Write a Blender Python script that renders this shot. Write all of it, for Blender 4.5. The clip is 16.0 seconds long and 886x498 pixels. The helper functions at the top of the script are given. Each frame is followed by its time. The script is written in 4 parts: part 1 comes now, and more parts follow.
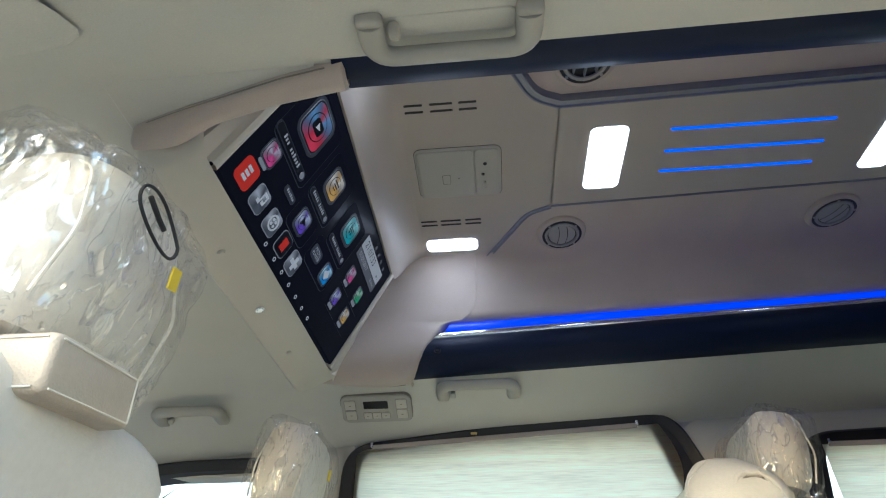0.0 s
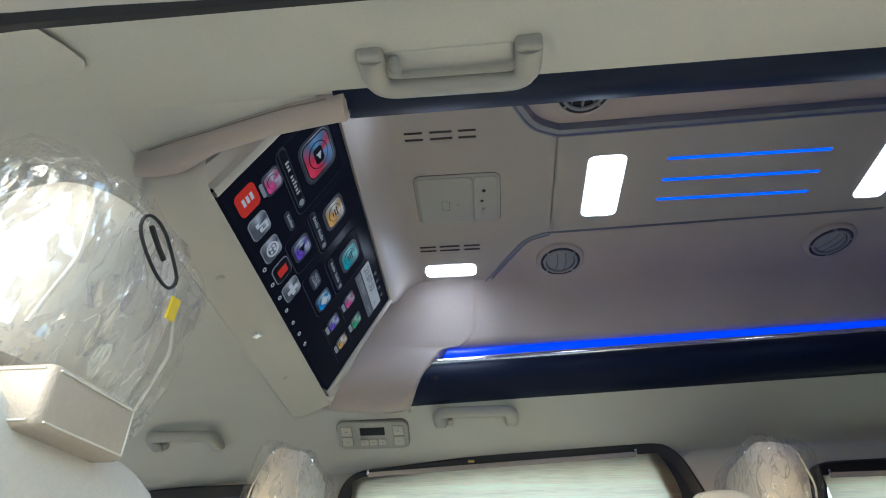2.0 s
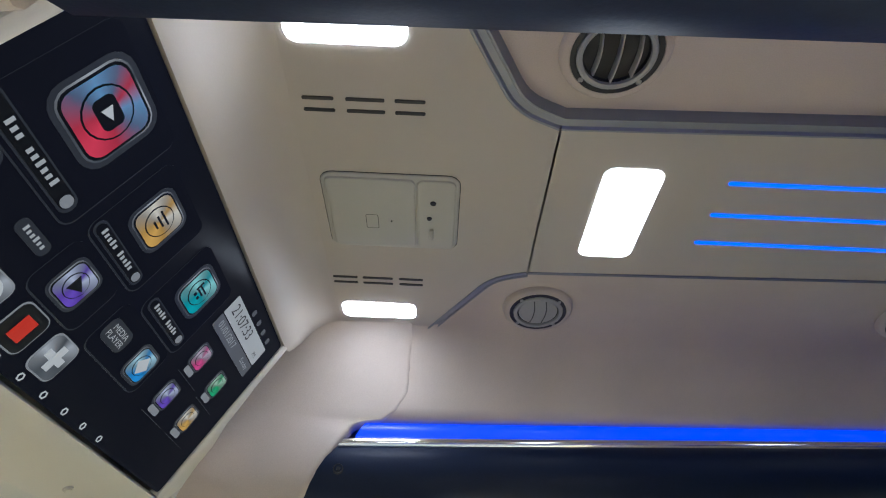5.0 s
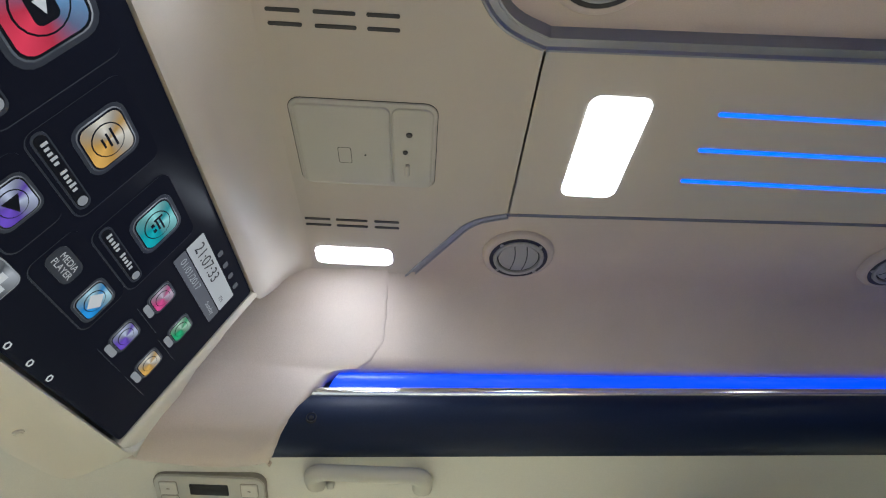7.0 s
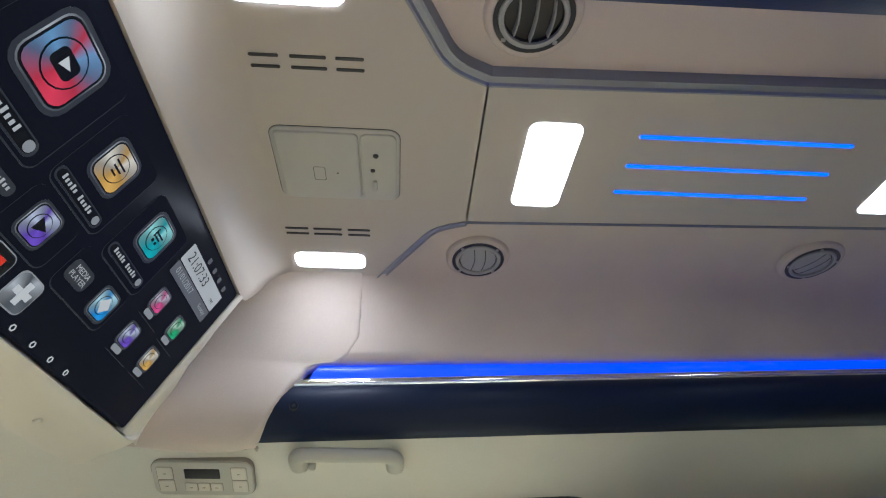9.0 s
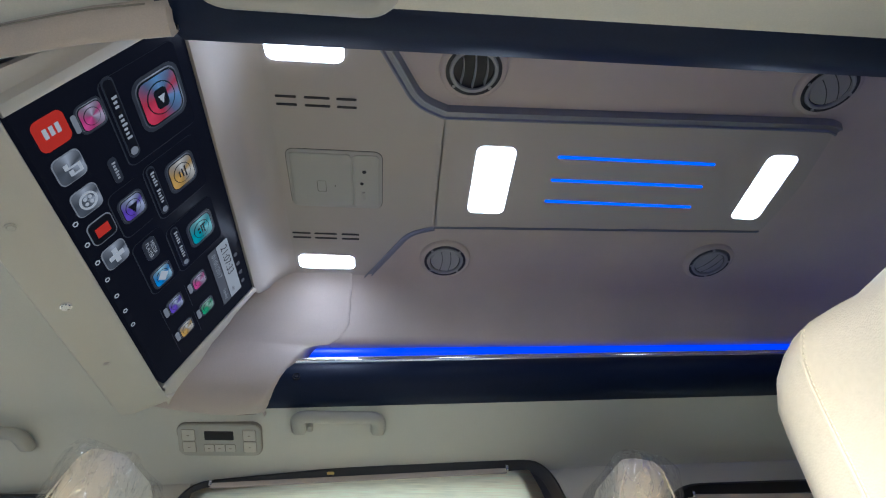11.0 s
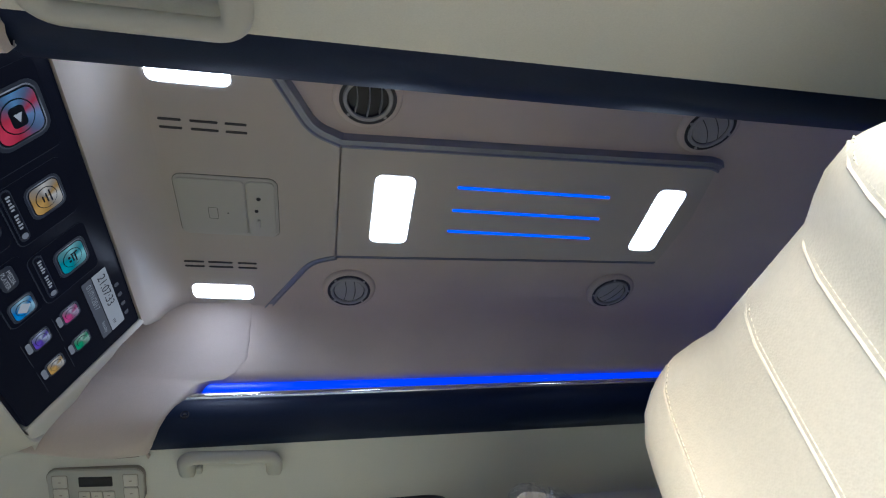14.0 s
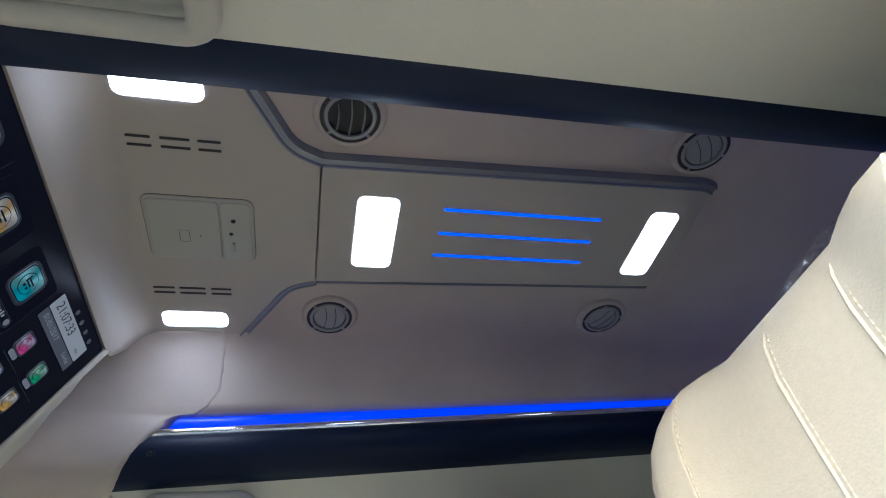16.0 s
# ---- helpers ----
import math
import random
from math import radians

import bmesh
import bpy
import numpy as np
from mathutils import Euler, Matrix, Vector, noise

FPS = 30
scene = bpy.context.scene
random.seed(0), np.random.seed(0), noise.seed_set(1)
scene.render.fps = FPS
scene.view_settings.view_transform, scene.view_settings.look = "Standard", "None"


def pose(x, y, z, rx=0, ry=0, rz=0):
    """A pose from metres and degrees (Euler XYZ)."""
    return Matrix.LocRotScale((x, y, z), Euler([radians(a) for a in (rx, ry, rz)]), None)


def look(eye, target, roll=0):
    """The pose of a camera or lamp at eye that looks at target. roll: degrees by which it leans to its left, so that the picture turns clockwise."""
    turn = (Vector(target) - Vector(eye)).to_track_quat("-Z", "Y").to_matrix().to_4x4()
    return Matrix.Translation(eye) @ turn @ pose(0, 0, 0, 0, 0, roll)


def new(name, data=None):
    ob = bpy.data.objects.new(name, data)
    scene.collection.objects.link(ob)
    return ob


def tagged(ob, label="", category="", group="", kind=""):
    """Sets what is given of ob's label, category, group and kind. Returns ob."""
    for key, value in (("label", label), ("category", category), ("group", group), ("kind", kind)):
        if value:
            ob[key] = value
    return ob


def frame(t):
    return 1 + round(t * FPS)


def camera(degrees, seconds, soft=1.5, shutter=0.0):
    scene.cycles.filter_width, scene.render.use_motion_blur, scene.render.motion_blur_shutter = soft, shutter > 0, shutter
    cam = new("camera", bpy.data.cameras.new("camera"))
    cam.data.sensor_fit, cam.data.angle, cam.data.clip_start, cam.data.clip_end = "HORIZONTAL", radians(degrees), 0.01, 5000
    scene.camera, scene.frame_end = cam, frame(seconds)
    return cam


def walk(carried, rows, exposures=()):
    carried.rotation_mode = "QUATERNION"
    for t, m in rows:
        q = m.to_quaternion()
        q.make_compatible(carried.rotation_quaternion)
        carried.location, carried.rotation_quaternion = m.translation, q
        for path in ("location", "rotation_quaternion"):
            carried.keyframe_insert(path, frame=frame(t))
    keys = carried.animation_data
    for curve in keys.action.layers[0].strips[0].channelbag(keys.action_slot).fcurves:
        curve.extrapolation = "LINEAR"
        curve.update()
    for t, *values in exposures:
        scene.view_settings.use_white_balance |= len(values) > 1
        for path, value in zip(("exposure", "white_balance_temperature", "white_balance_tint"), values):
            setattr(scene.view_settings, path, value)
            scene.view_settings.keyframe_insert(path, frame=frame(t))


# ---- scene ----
from mathutils.bvhtree import BVHTree

cam = camera(75.2, 16.0, 1.1)
PATH = [
    (0, (0.109, -0.86, 0.631), (-0.039, 0.733, 1.831), -0.0),
    (0.5, (0.112, -0.864, 0.633), (-0.033, 0.723, 1.842), -0.2),
    (1, (0.112, -0.868, 0.633), (-0.034, 0.714, 1.849), 0.1),
    (1.5, (0.113, -0.869, 0.635), (-0.052, 0.695, 1.871), -0.1),
    (2, (0.11, -0.868, 0.637), (-0.03, 0.68, 1.896), 0.4),
    (2.5, (0.124, -0.86, 0.64), (0.034, 0.675, 1.919), -0.5),
    (3, (0.135, -0.855, 0.644), (0.08, 0.68, 1.925), -0.8),
    (3.5, (0.142, -0.793, 0.761), (0.11, 0.797, 1.973), -0.7),
    (3.7, (0.142, -0.771, 0.822), (0.107, 0.83, 2.02), -0.1),
    (5.8, (0.137, -0.502, 0.982), (0.132, 1.06, 2.231), 3.6),
    (6, (0.138, -0.503, 0.979), (0.134, 1.076, 2.207), 2.9),
    (6.5, (0.145, -0.501, 0.966), (0.182, 1.125, 2.129), 2.0),
    (7, (0.146, -0.512, 0.959), (0.2, 1.118, 2.117), 1.7),
    (7.5, (0.149, -0.527, 0.955), (0.206, 1.105, 2.11), 1.3),
    (8, (0.154, -0.545, 0.952), (0.198, 1.089, 2.104), 1.6),
    (8.5, (0.158, -0.558, 0.93), (0.238, 1.086, 2.066), 0.7),
    (8.7, (0.164, -0.577, 0.926), (0.263, 1.064, 2.065), 0.2),
    (10.8, (0.177, -0.743, 0.656), (0.327, 0.769, 1.957), -2.0),
    (11, (0.184, -0.75, 0.652), (0.343, 0.751, 1.964), -2.0),
    (11.5, (0.185, -0.754, 0.656), (0.363, 0.742, 1.972), -2.0),
    (12, (0.195, -0.747, 0.655), (0.403, 0.727, 1.992), -3.8),
    (12.5, (0.21, -0.756, 0.658), (0.437, 0.704, 2.005), -4.5),
    (13, (0.233, -0.756, 0.661), (0.49, 0.693, 2.015), -5.2),
    (13.5, (0.252, -0.753, 0.662), (0.555, 0.685, 2.019), -6.1),
    (14, (0.258, -0.752, 0.668), (0.627, 0.665, 2.031), -7.4),
    (14.5, (0.259, -0.753, 0.673), (0.632, 0.658, 2.04), -7.6),
    (15, (0.254, -0.741, 0.669), (0.629, 0.655, 2.051), -7.6),
    (15.5, (0.262, -0.73, 0.684), (0.657, 0.633, 2.093), -8.4),
    (16, (0.263, -0.716, 0.704), (0.685, 0.632, 2.12), -9.4),
]
walk(cam, [(t, look(eye, target, roll)) for t, eye, target, roll in PATH], [(0.0, 1.86, 5500, 6), (2.6, 1.92, 5450, 6), (3.5, 1.58, 5450, 6), (5.8, 2.54, 6150, 5), (8.7, 2.54, 6100, 5), (10.8, 2.0, 5400, 8), (16.0, 1.74, 5400, 8)])

# ---------------------------------------------------------------- world and light
world = bpy.data.worlds.new("sky")
scene.world = world
world.use_nodes = True
wn = world.node_tree.nodes
sky = wn.new("ShaderNodeTexSky")
sky.sky_type = "NISHITA"
sky.sun_disc = False
sky.sun_elevation = radians(25)
sky.sun_rotation = radians(204)
sky.air_density = 1.6
sky.dust_density = 2.0
wn["Background"].inputs["Strength"].default_value = 0.15
world.node_tree.links.new(sky.outputs["Color"], wn["Background"].inputs["Color"])

sun = new("sun", bpy.data.lights.new("sun", "SUN"))
sun.data.energy = 0.5
sun.data.angle = radians(50)
sun.data.color = (1.0, 0.985, 0.96)
sun.matrix_world = look((-2.2, -5.0, 2.55), (0, 0, 0))


# ---------------------------------------------------------------- materials
def material(name, colour, rough=0.5, metal=0.0, vary=0.06, grain=60.0, bump=0.15, bump_scale=None, coat=0.0,
             emit=None, power=0.0, sheen=0.0, stretch=(1, 1, 1), blotch=4.0, trans=0.0, spec=0.5):
    m = bpy.data.materials.new(name)
    m.use_nodes = True
    nt = m.node_tree
    b = nt.nodes["Principled BSDF"]
    b.inputs["Roughness"].default_value = rough
    b.inputs["Metallic"].default_value = metal
    b.inputs["Coat Weight"].default_value = coat
    b.inputs["Sheen Weight"].default_value = sheen
    b.inputs["Specular IOR Level"].default_value = spec
    b.inputs["Base Color"].default_value = (*colour, 1)
    if emit:
        b.inputs["Emission Color"].default_value = (*emit, 1)
        b.inputs["Emission Strength"].default_value = power
    if vary or bump:
        co = nt.nodes.new("ShaderNodeTexCoord")
        mp = nt.nodes.new("ShaderNodeMapping")
        mp.inputs["Scale"].default_value = stretch
        nt.links.new(co.outputs["Object"], mp.inputs["Vector"])
        big = nt.nodes.new("ShaderNodeTexNoise")
        big.inputs["Scale"].default_value = blotch
        big.inputs["Detail"].default_value = 4
        fine = nt.nodes.new("ShaderNodeTexNoise")
        fine.inputs["Scale"].default_value = grain
        fine.inputs["Detail"].default_value = 5
        for n in (big, fine):
            nt.links.new(mp.outputs["Vector"], n.inputs["Vector"])
        add = nt.nodes.new("ShaderNodeMath")
        add.operation = "ADD"
        nt.links.new(big.outputs["Fac"], add.inputs[0])
        nt.links.new(fine.outputs["Fac"], add.inputs[1])
        rng = nt.nodes.new("ShaderNodeMapRange")
        rng.inputs["From Min"].default_value, rng.inputs["From Max"].default_value = 0.6, 1.4
        rng.inputs["To Min"].default_value, rng.inputs["To Max"].default_value = 1 - vary, 1 + vary
        nt.links.new(add.outputs[0], rng.inputs["Value"])
        mul = nt.nodes.new("ShaderNodeVectorMath")
        mul.operation = "SCALE"
        mul.inputs[0].default_value = colour
        nt.links.new(rng.outputs[0], mul.inputs["Scale"])
        nt.links.new(mul.outputs["Vector"], b.inputs["Base Color"])
        if bump:
            bp = nt.nodes.new("ShaderNodeBump")
            bp.inputs["Strength"].default_value = bump
            bp.inputs["Distance"].default_value = 0.001
            tex = fine
            if bump_scale:
                tex = nt.nodes.new("ShaderNodeTexVoronoi")
                tex.inputs["Scale"].default_value = bump_scale
                nt.links.new(mp.outputs["Vector"], tex.inputs["Vector"])
                nt.links.new(tex.outputs["Distance"], bp.inputs["Height"])
            else:
                nt.links.new(tex.outputs["Fac"], bp.inputs["Height"])
            nt.links.new(bp.outputs["Normal"], b.inputs["Normal"])
    if trans:
        # light passes through the cloth
        tr = nt.nodes.new("ShaderNodeBsdfTranslucent")
        tr.inputs["Color"].default_value = (*colour, 1)
        mix = nt.nodes.new("ShaderNodeMixShader")
        mix.inputs[0].default_value = trans
        nt.links.new(mul.outputs["Vector"], tr.inputs["Color"])
        nt.links.new(b.outputs[0], mix.inputs[1])
        nt.links.new(tr.outputs[0], mix.inputs[2])
        nt.links.new(mix.outputs[0], nt.nodes["Material Output"].inputs["Surface"])
    return m


M_LINER = material("headliner_cloth", (0.56, 0.545, 0.48), 0.9, grain=500, bump=0.3, vary=0.07, sheen=0.1, blotch=2.5)
M_SUEDE = material("suede_beige", (0.475, 0.405, 0.352), 0.95, grain=700, bump=0.2, vary=0.11, sheen=0.2, blotch=7)
M_PANEL = material("panel_plastic", (0.42, 0.375, 0.32), 0.55, grain=700, bump=0.12, vary=0.03, blotch=3)
M_TRIM = material("trim_plastic", (0.54, 0.51, 0.44), 0.5, grain=600, bump=0.1, vary=0.03)
M_GREY = material("grey_beige_plastic", (0.40, 0.385, 0.335), 0.45, grain=500, bump=0.08, vary=0.03)
M_RAIL = material("dark_blue_vinyl", (0.005, 0.011, 0.034), 0.48, grain=300, bump=0.12, vary=0.2, spec=0.2)
M_EDGE = material("silver_blue_edge", (0.23, 0.24, 0.275), 0.42, metal=0.55, grain=80, bump=0.03, vary=0.05)
M_BLACK = material("black_plastic", (0.012, 0.012, 0.014), 0.5, grain=300, bump=0.1, vary=0.2)
M_CHROME = material("chrome", (0.85, 0.86, 0.88), 0.12, metal=1.0, vary=0, bump=0)
M_VENT = material("vent_grey", (0.30, 0.295, 0.28), 0.5, grain=300, bump=0.05, vary=0.05)
M_LEATHER = material("cream_leather", (0.66, 0.625, 0.555), 0.42, bump=0.2, bump_scale=420, vary=0.06, grain=150)
M_STITCH = material("cream_thread", (0.76, 0.72, 0.63), 0.8, vary=0, bump=0)
M_BLIND = material("blind_cloth", (1.0, 0.885, 0.69), 0.9, grain=60, bump=0.3, vary=0.24, stretch=(0.3, 1, 7), blotch=8, trans=0.93)
M_LAMP = material("lamp_diffuser", (0.9, 0.9, 0.9), 0.4, vary=0, bump=0, emit=(0.86, 0.92, 1.0), power=2)
M_READ = material("reading_diffuser", (0.9, 0.9, 0.9), 0.4, vary=0, bump=0, emit=(0.84, 0.88, 1.0), power=7.5)
M_LED = material("blue_light_strip", (0.01, 0.02, 0.12), 0.4, vary=0, bump=0, emit=(0.002, 0.045, 1.0), power=0.3)
M_LED_LINE = material("blue_light_line", (0.01, 0.02, 0.12), 0.4, vary=0, bump=0, emit=(0.003, 0.08, 1.0), power=0.45)
M_TAN = material("tan_leather", (0.47, 0.405, 0.32), 0.4, bump=0.3, bump_scale=420, vary=0.06, grain=150)
M_SEAM = material("shadowed_joint", (0.24, 0.215, 0.18), 0.8, vary=0, bump=0)
M_GROUND = material("concrete", (0.15, 0.148, 0.142), 0.9, grain=30, bump=0.4, vary=0.15, blotch=1.2)
M_PAINT = material("white_paint", (0.75, 0.75, 0.74), 0.3, grain=20, bump=0.02, vary=0.03, coat=0.5)
M_CARPET = material("carpet", (0.25, 0.22, 0.18), 0.95, grain=300, bump=0.6, vary=0.2)
M_YELLOW = material("yellow_tag", (0.80, 0.60, 0.03), 0.5, vary=0.05, bump=0)
M_BRASS = material("brass", (0.70, 0.50, 0.18), 0.35, metal=0.8, vary=0, bump=0)


def glass(name, tint, rough=0.02):
    m = bpy.data.materials.new(name)
    m.use_nodes = True
    b = m.node_tree.nodes["Principled BSDF"]
    b.inputs["Transmission Weight"].default_value = 1
    b.inputs["Base Color"].default_value = (*tint, 1)
    b.inputs["Roughness"].default_value = rough
    b.inputs["IOR"].default_value = 1.45
    return m


M_GLASS = glass("window_glass", (0.99, 0.99, 0.97))


def film():
    """Thin crinkled clear plastic: mostly see-through, with glossy wrinkles and highlights painted white on the folds.
    """
    m = bpy.data.materials.new("plastic_film")
    m.use_nodes = True
    nt = m.node_tree
    nt.nodes.remove(nt.nodes["Principled BSDF"])
    co = nt.nodes.new("ShaderNodeTexCoord")
    mp = nt.nodes.new("ShaderNodeMapping")
    mp.inputs["Scale"].default_value = (2.6, 2.6, 1.0)
    mp.inputs["Rotation"].default_value = (0.12, 0.16, 0.4)
    warp = nt.nodes.new("ShaderNodeTexNoise")
    warp.inputs["Scale"].default_value = 14
    warp.inputs["Detail"].default_value = 2
    nt.links.new(co.outputs["Object"], mp.inputs["Vector"])
    nt.links.new(mp.outputs["Vector"], warp.inputs["Vector"])
    push = nt.nodes.new("ShaderNodeVectorMath")
    push.operation = "MULTIPLY_ADD"
    push.inputs[1].default_value = (0.06, 0.06, 0.06)
    nt.links.new(warp.outputs["Color"], push.inputs[0])
    nt.links.new(mp.outputs["Vector"], push.inputs[2])
    nz = nt.nodes.new("ShaderNodeTexVoronoi")
    nz.inputs["Scale"].default_value = 34
    nt.links.new(push.outputs["Vector"], nz.inputs["Vector"])
    bp = nt.nodes.new("ShaderNodeBump")
    bp.inputs["Strength"].default_value = 0.9
    bp.inputs["Distance"].default_value = 0.006
    nt.links.new(nz.outputs["Distance"], bp.inputs["Height"])
    gl = nt.nodes.new("ShaderNodeBsdfGlossy")
    gl.inputs["Roughness"].default_value = 0.12
    nt.links.new(bp.outputs["Normal"], gl.inputs["Normal"])
    tr = nt.nodes.new("ShaderNodeBsdfTransparent")
    tr.inputs["Color"].default_value = (0.985, 0.985, 0.985, 1)
    fold = nt.nodes.new("ShaderNodeTexNoise")
    fold.inputs["Scale"].default_value = 15
    fold.inputs["Detail"].default_value = 2.5
    fold.inputs["Distortion"].default_value = 0.8
    nt.links.new(push.outputs["Vector"], fold.inputs["Vector"])
    off = nt.nodes.new("ShaderNodeMath")
    off.operation = "SUBTRACT"
    off.inputs[1].default_value = 0.5
    nt.links.new(fold.outputs["Fac"], off.inputs[0])
    edge = nt.nodes.new("ShaderNodeMath")
    edge.operation = "ABSOLUTE"
    nt.links.new(off.outputs[0], edge.inputs[0])
    crease = nt.nodes.new("ShaderNodeMapRange")
    crease.inputs["From Min"].default_value, crease.inputs["From Max"].default_value = 0.0, 0.022
    crease.inputs["To Min"].default_value, crease.inputs["To Max"].default_value = 0.38, 0.015
    nt.links.new(edge.outputs[0], crease.inputs["Value"])
    patch = nt.nodes.new("ShaderNodeMapRange")
    patch.inputs["From Min"].default_value, patch.inputs["From Max"].default_value = 0.62, 0.85
    patch.inputs["To Min"].default_value, patch.inputs["To Max"].default_value = 0.04, 0.28
    cell = nt.nodes.new("ShaderNodeSeparateColor")
    nt.links.new(nz.outputs["Color"], cell.inputs["Color"])
    nt.links.new(cell.outputs["Red"], patch.inputs["Value"])
    lw = nt.nodes.new("ShaderNodeMath")
    lw.operation = "MAXIMUM"
    nt.links.new(crease.outputs[0], lw.inputs[0])
    nt.links.new(patch.outputs[0], lw.inputs[1])
    mix = nt.nodes.new("ShaderNodeMixShader")
    nt.links.new(lw.outputs[0], mix.inputs[0])
    nt.links.new(tr.outputs[0], mix.inputs[1])
    nt.links.new(gl.outputs[0], mix.inputs[2])
    # plain white along the folds, painted in for their bright highlights
    painted_glint = nt.nodes.new("ShaderNodeBsdfDiffuse")
    painted_glint.inputs["Color"].default_value = (0.85, 0.86, 0.87, 1)
    glint_mix = nt.nodes.new("ShaderNodeMixShader")
    thin = nt.nodes.new("ShaderNodeMath")
    thin.operation = "MULTIPLY"
    thin.inputs[1].default_value = 0.45
    nt.links.new(crease.outputs[0], thin.inputs[0])
    nt.links.new(thin.outputs[0], glint_mix.inputs[0])
    nt.links.new(mix.outputs[0], glint_mix.inputs[1])
    nt.links.new(painted_glint.outputs[0], glint_mix.inputs[2])
    nt.links.new(glint_mix.outputs[0], nt.nodes["Material Output"].inputs["Surface"])
    return m


M_FILM = film()


# ---------------------------------------------------------------- building helpers
def finish(name, bm, mat, smooth=True, angle=40):
    bmesh.ops.recalc_face_normals(bm, faces=bm.faces)
    me = bpy.data.meshes.new(name)
    if smooth:
        for f in bm.faces:
            f.smooth = True
        for e in bm.edges:
            if len(e.link_faces) == 2 and e.calc_face_angle(0) > radians(angle):
                e.smooth = False
    bm.to_mesh(me)
    bm.free()
    me.materials.append(mat)
    return me


def thing(name, bm, mat, label, category, group="", kind="", smooth=True, angle=40):
    return tagged(new(name, finish(name, bm, mat, smooth, angle)), label, category, group, kind)


def empty(name, at, label, category, group="", kind=""):
    ob = new(name)
    ob.matrix_world = at if isinstance(at, Matrix) else Matrix.Translation(at)
    return tagged(ob, label, category, group, kind)


def part(name, bm, mat, parent, label="", smooth=True, angle=40, kind=""):
    """One mesh object under a thing or a part; its coordinates are those of the parent."""
    ob = new(name, finish(name, bm, mat, smooth, angle))
    ob.parent = parent
    if label:
        ob["label"] = label
    if kind:
        ob["kind"] = kind
    return ob


def loft(rows, closed=False, cap=False):
    """A skin over rows of points; closed: each row is a ring."""
    bm = bmesh.new()
    vs = [[bm.verts.new(p) for p in r] for r in rows]
    n = len(rows[0])
    for a, b in zip(vs, vs[1:]):
        for i in range(n if closed else n - 1):
            j = (i + 1) % n
            bm.faces.new((a[i], a[j], b[j], b[i]))
    if cap:
        bm.faces.new(vs[0])
        bm.faces.new(list(reversed(vs[-1])))
    return bm


def box(cx, cy, cz, sx, sy, sz, bevel=0.0, seg=2, m=None, bm=None):
    bm = bm or bmesh.new()
    got = bmesh.ops.create_cube(bm, size=1.0, matrix=Matrix.Translation((cx, cy, cz)) @ Matrix.Diagonal((sx, sy, sz, 1)))
    if bevel:
        es = {e for v in got["verts"] for e in v.link_edges}
        bmesh.ops.bevel(bm, geom=list(es), offset=bevel, segments=seg, affect="EDGES", profile=0.5)
    if m:
        bm.transform(m)
    return bm


def rounded(w, h, r, seg=5):
    """A rounded rectangle round the origin, as points."""
    pts = []
    for sx, sy, a0 in ((1, 1, 0), (-1, 1, 90), (-1, -1, 180), (1, -1, 270)):
        for k in range(seg + 1):
            a = radians(a0 + 90 * k / seg)
            pts.append((sx * (w / 2 - r) + r * math.cos(a), sy * (h / 2 - r) + r * math.sin(a)))
    return pts


def plate(outline, z0, z1, edge=0.0, m=None):
    """A slab from an outline in x, y between z0 and z1, with its z1 rim rounded off by edge."""
    c = Vector((sum(p[0] for p in outline) / len(outline), sum(p[1] for p in outline) / len(outline)))

    def inset(d):
        n, out = len(outline), []
        for i, p in enumerate(outline):
            a, b = Vector(outline[i - 1]), Vector(outline[(i + 1) % n])
            t = (b - a).normalized()
            out.append((p[0] - t.y * d, p[1] + t.x * d))
        return out

    up = 1 if z1 > z0 else -1
    rows = [[(x, y, z0) for x, y in outline], [(x, y, z1 - up * edge) for x, y in outline]]
    if edge:
        rows.append([(x, y, z1 - up * edge * 0.3) for x, y in inset(edge * 0.3)])
        rows.append([(x, y, z1) for x, y in inset(edge)])
    bm = loft(rows, closed=True, cap=True)
    if m:
        bm.transform(m)
    return bm


def tube(path, radius, sides=10, flat=1.0, up=(0, 0, 1), cap=True):
    """A round or flattened bar along a path; radius may be a list."""
    rows, n = [], len(path)
    for i, p in enumerate(path):
        p = Vector(p)
        t = (Vector(path[min(i + 1, n - 1)]) - Vector(path[max(i - 1, 0)])).normalized()
        s = t.cross(Vector(up)).normalized()
        q = s.cross(t).normalized()
        r = radius[i] if isinstance(radius, (list, tuple)) else radius
        rows.append([tuple(p + (s * math.cos(k * math.tau / sides) + q * math.sin(k * math.tau / sides) * flat) * r) for k in range(sides)])
    return loft(rows, closed=True, cap=cap)


def lathe(profile, sides=32):
    """Turns (radius, z) pairs round z."""
    return loft([[(r * math.cos(k * math.tau / sides), r * math.sin(k * math.tau / sides), z) for k in range(sides)] for r, z in profile], closed=True)


def rounded_path(points, r, seg=5):
    """Rounds the corners of a polyline."""
    pts = [Vector(p) for p in points]
    out = [pts[0]]
    for a, b, c in zip(pts, pts[1:], pts[2:]):
        p, q = b + (a - b).normalized() * r, b + (c - b).normalized() * r
        for k in range(seg + 1):
            s = k / seg
            out.append((1 - s) ** 2 * p + 2 * s * (1 - s) * b + s * s * q)
    out.append(pts[-1])
    return [tuple(p) for p in out]


def basis(origin, u, v):
    """A pose with x along u, y along v."""
    u, v = Vector(u).normalized(), Vector(v).normalized()
    n = u.cross(v)
    return Matrix(((u.x, v.x, n.x, origin[0]), (u.y, v.y, n.y, origin[1]), (u.z, v.z, n.z, origin[2]), (0, 0, 0, 1)))


def moved(bm, m):
    bm.transform(m)
    return bm


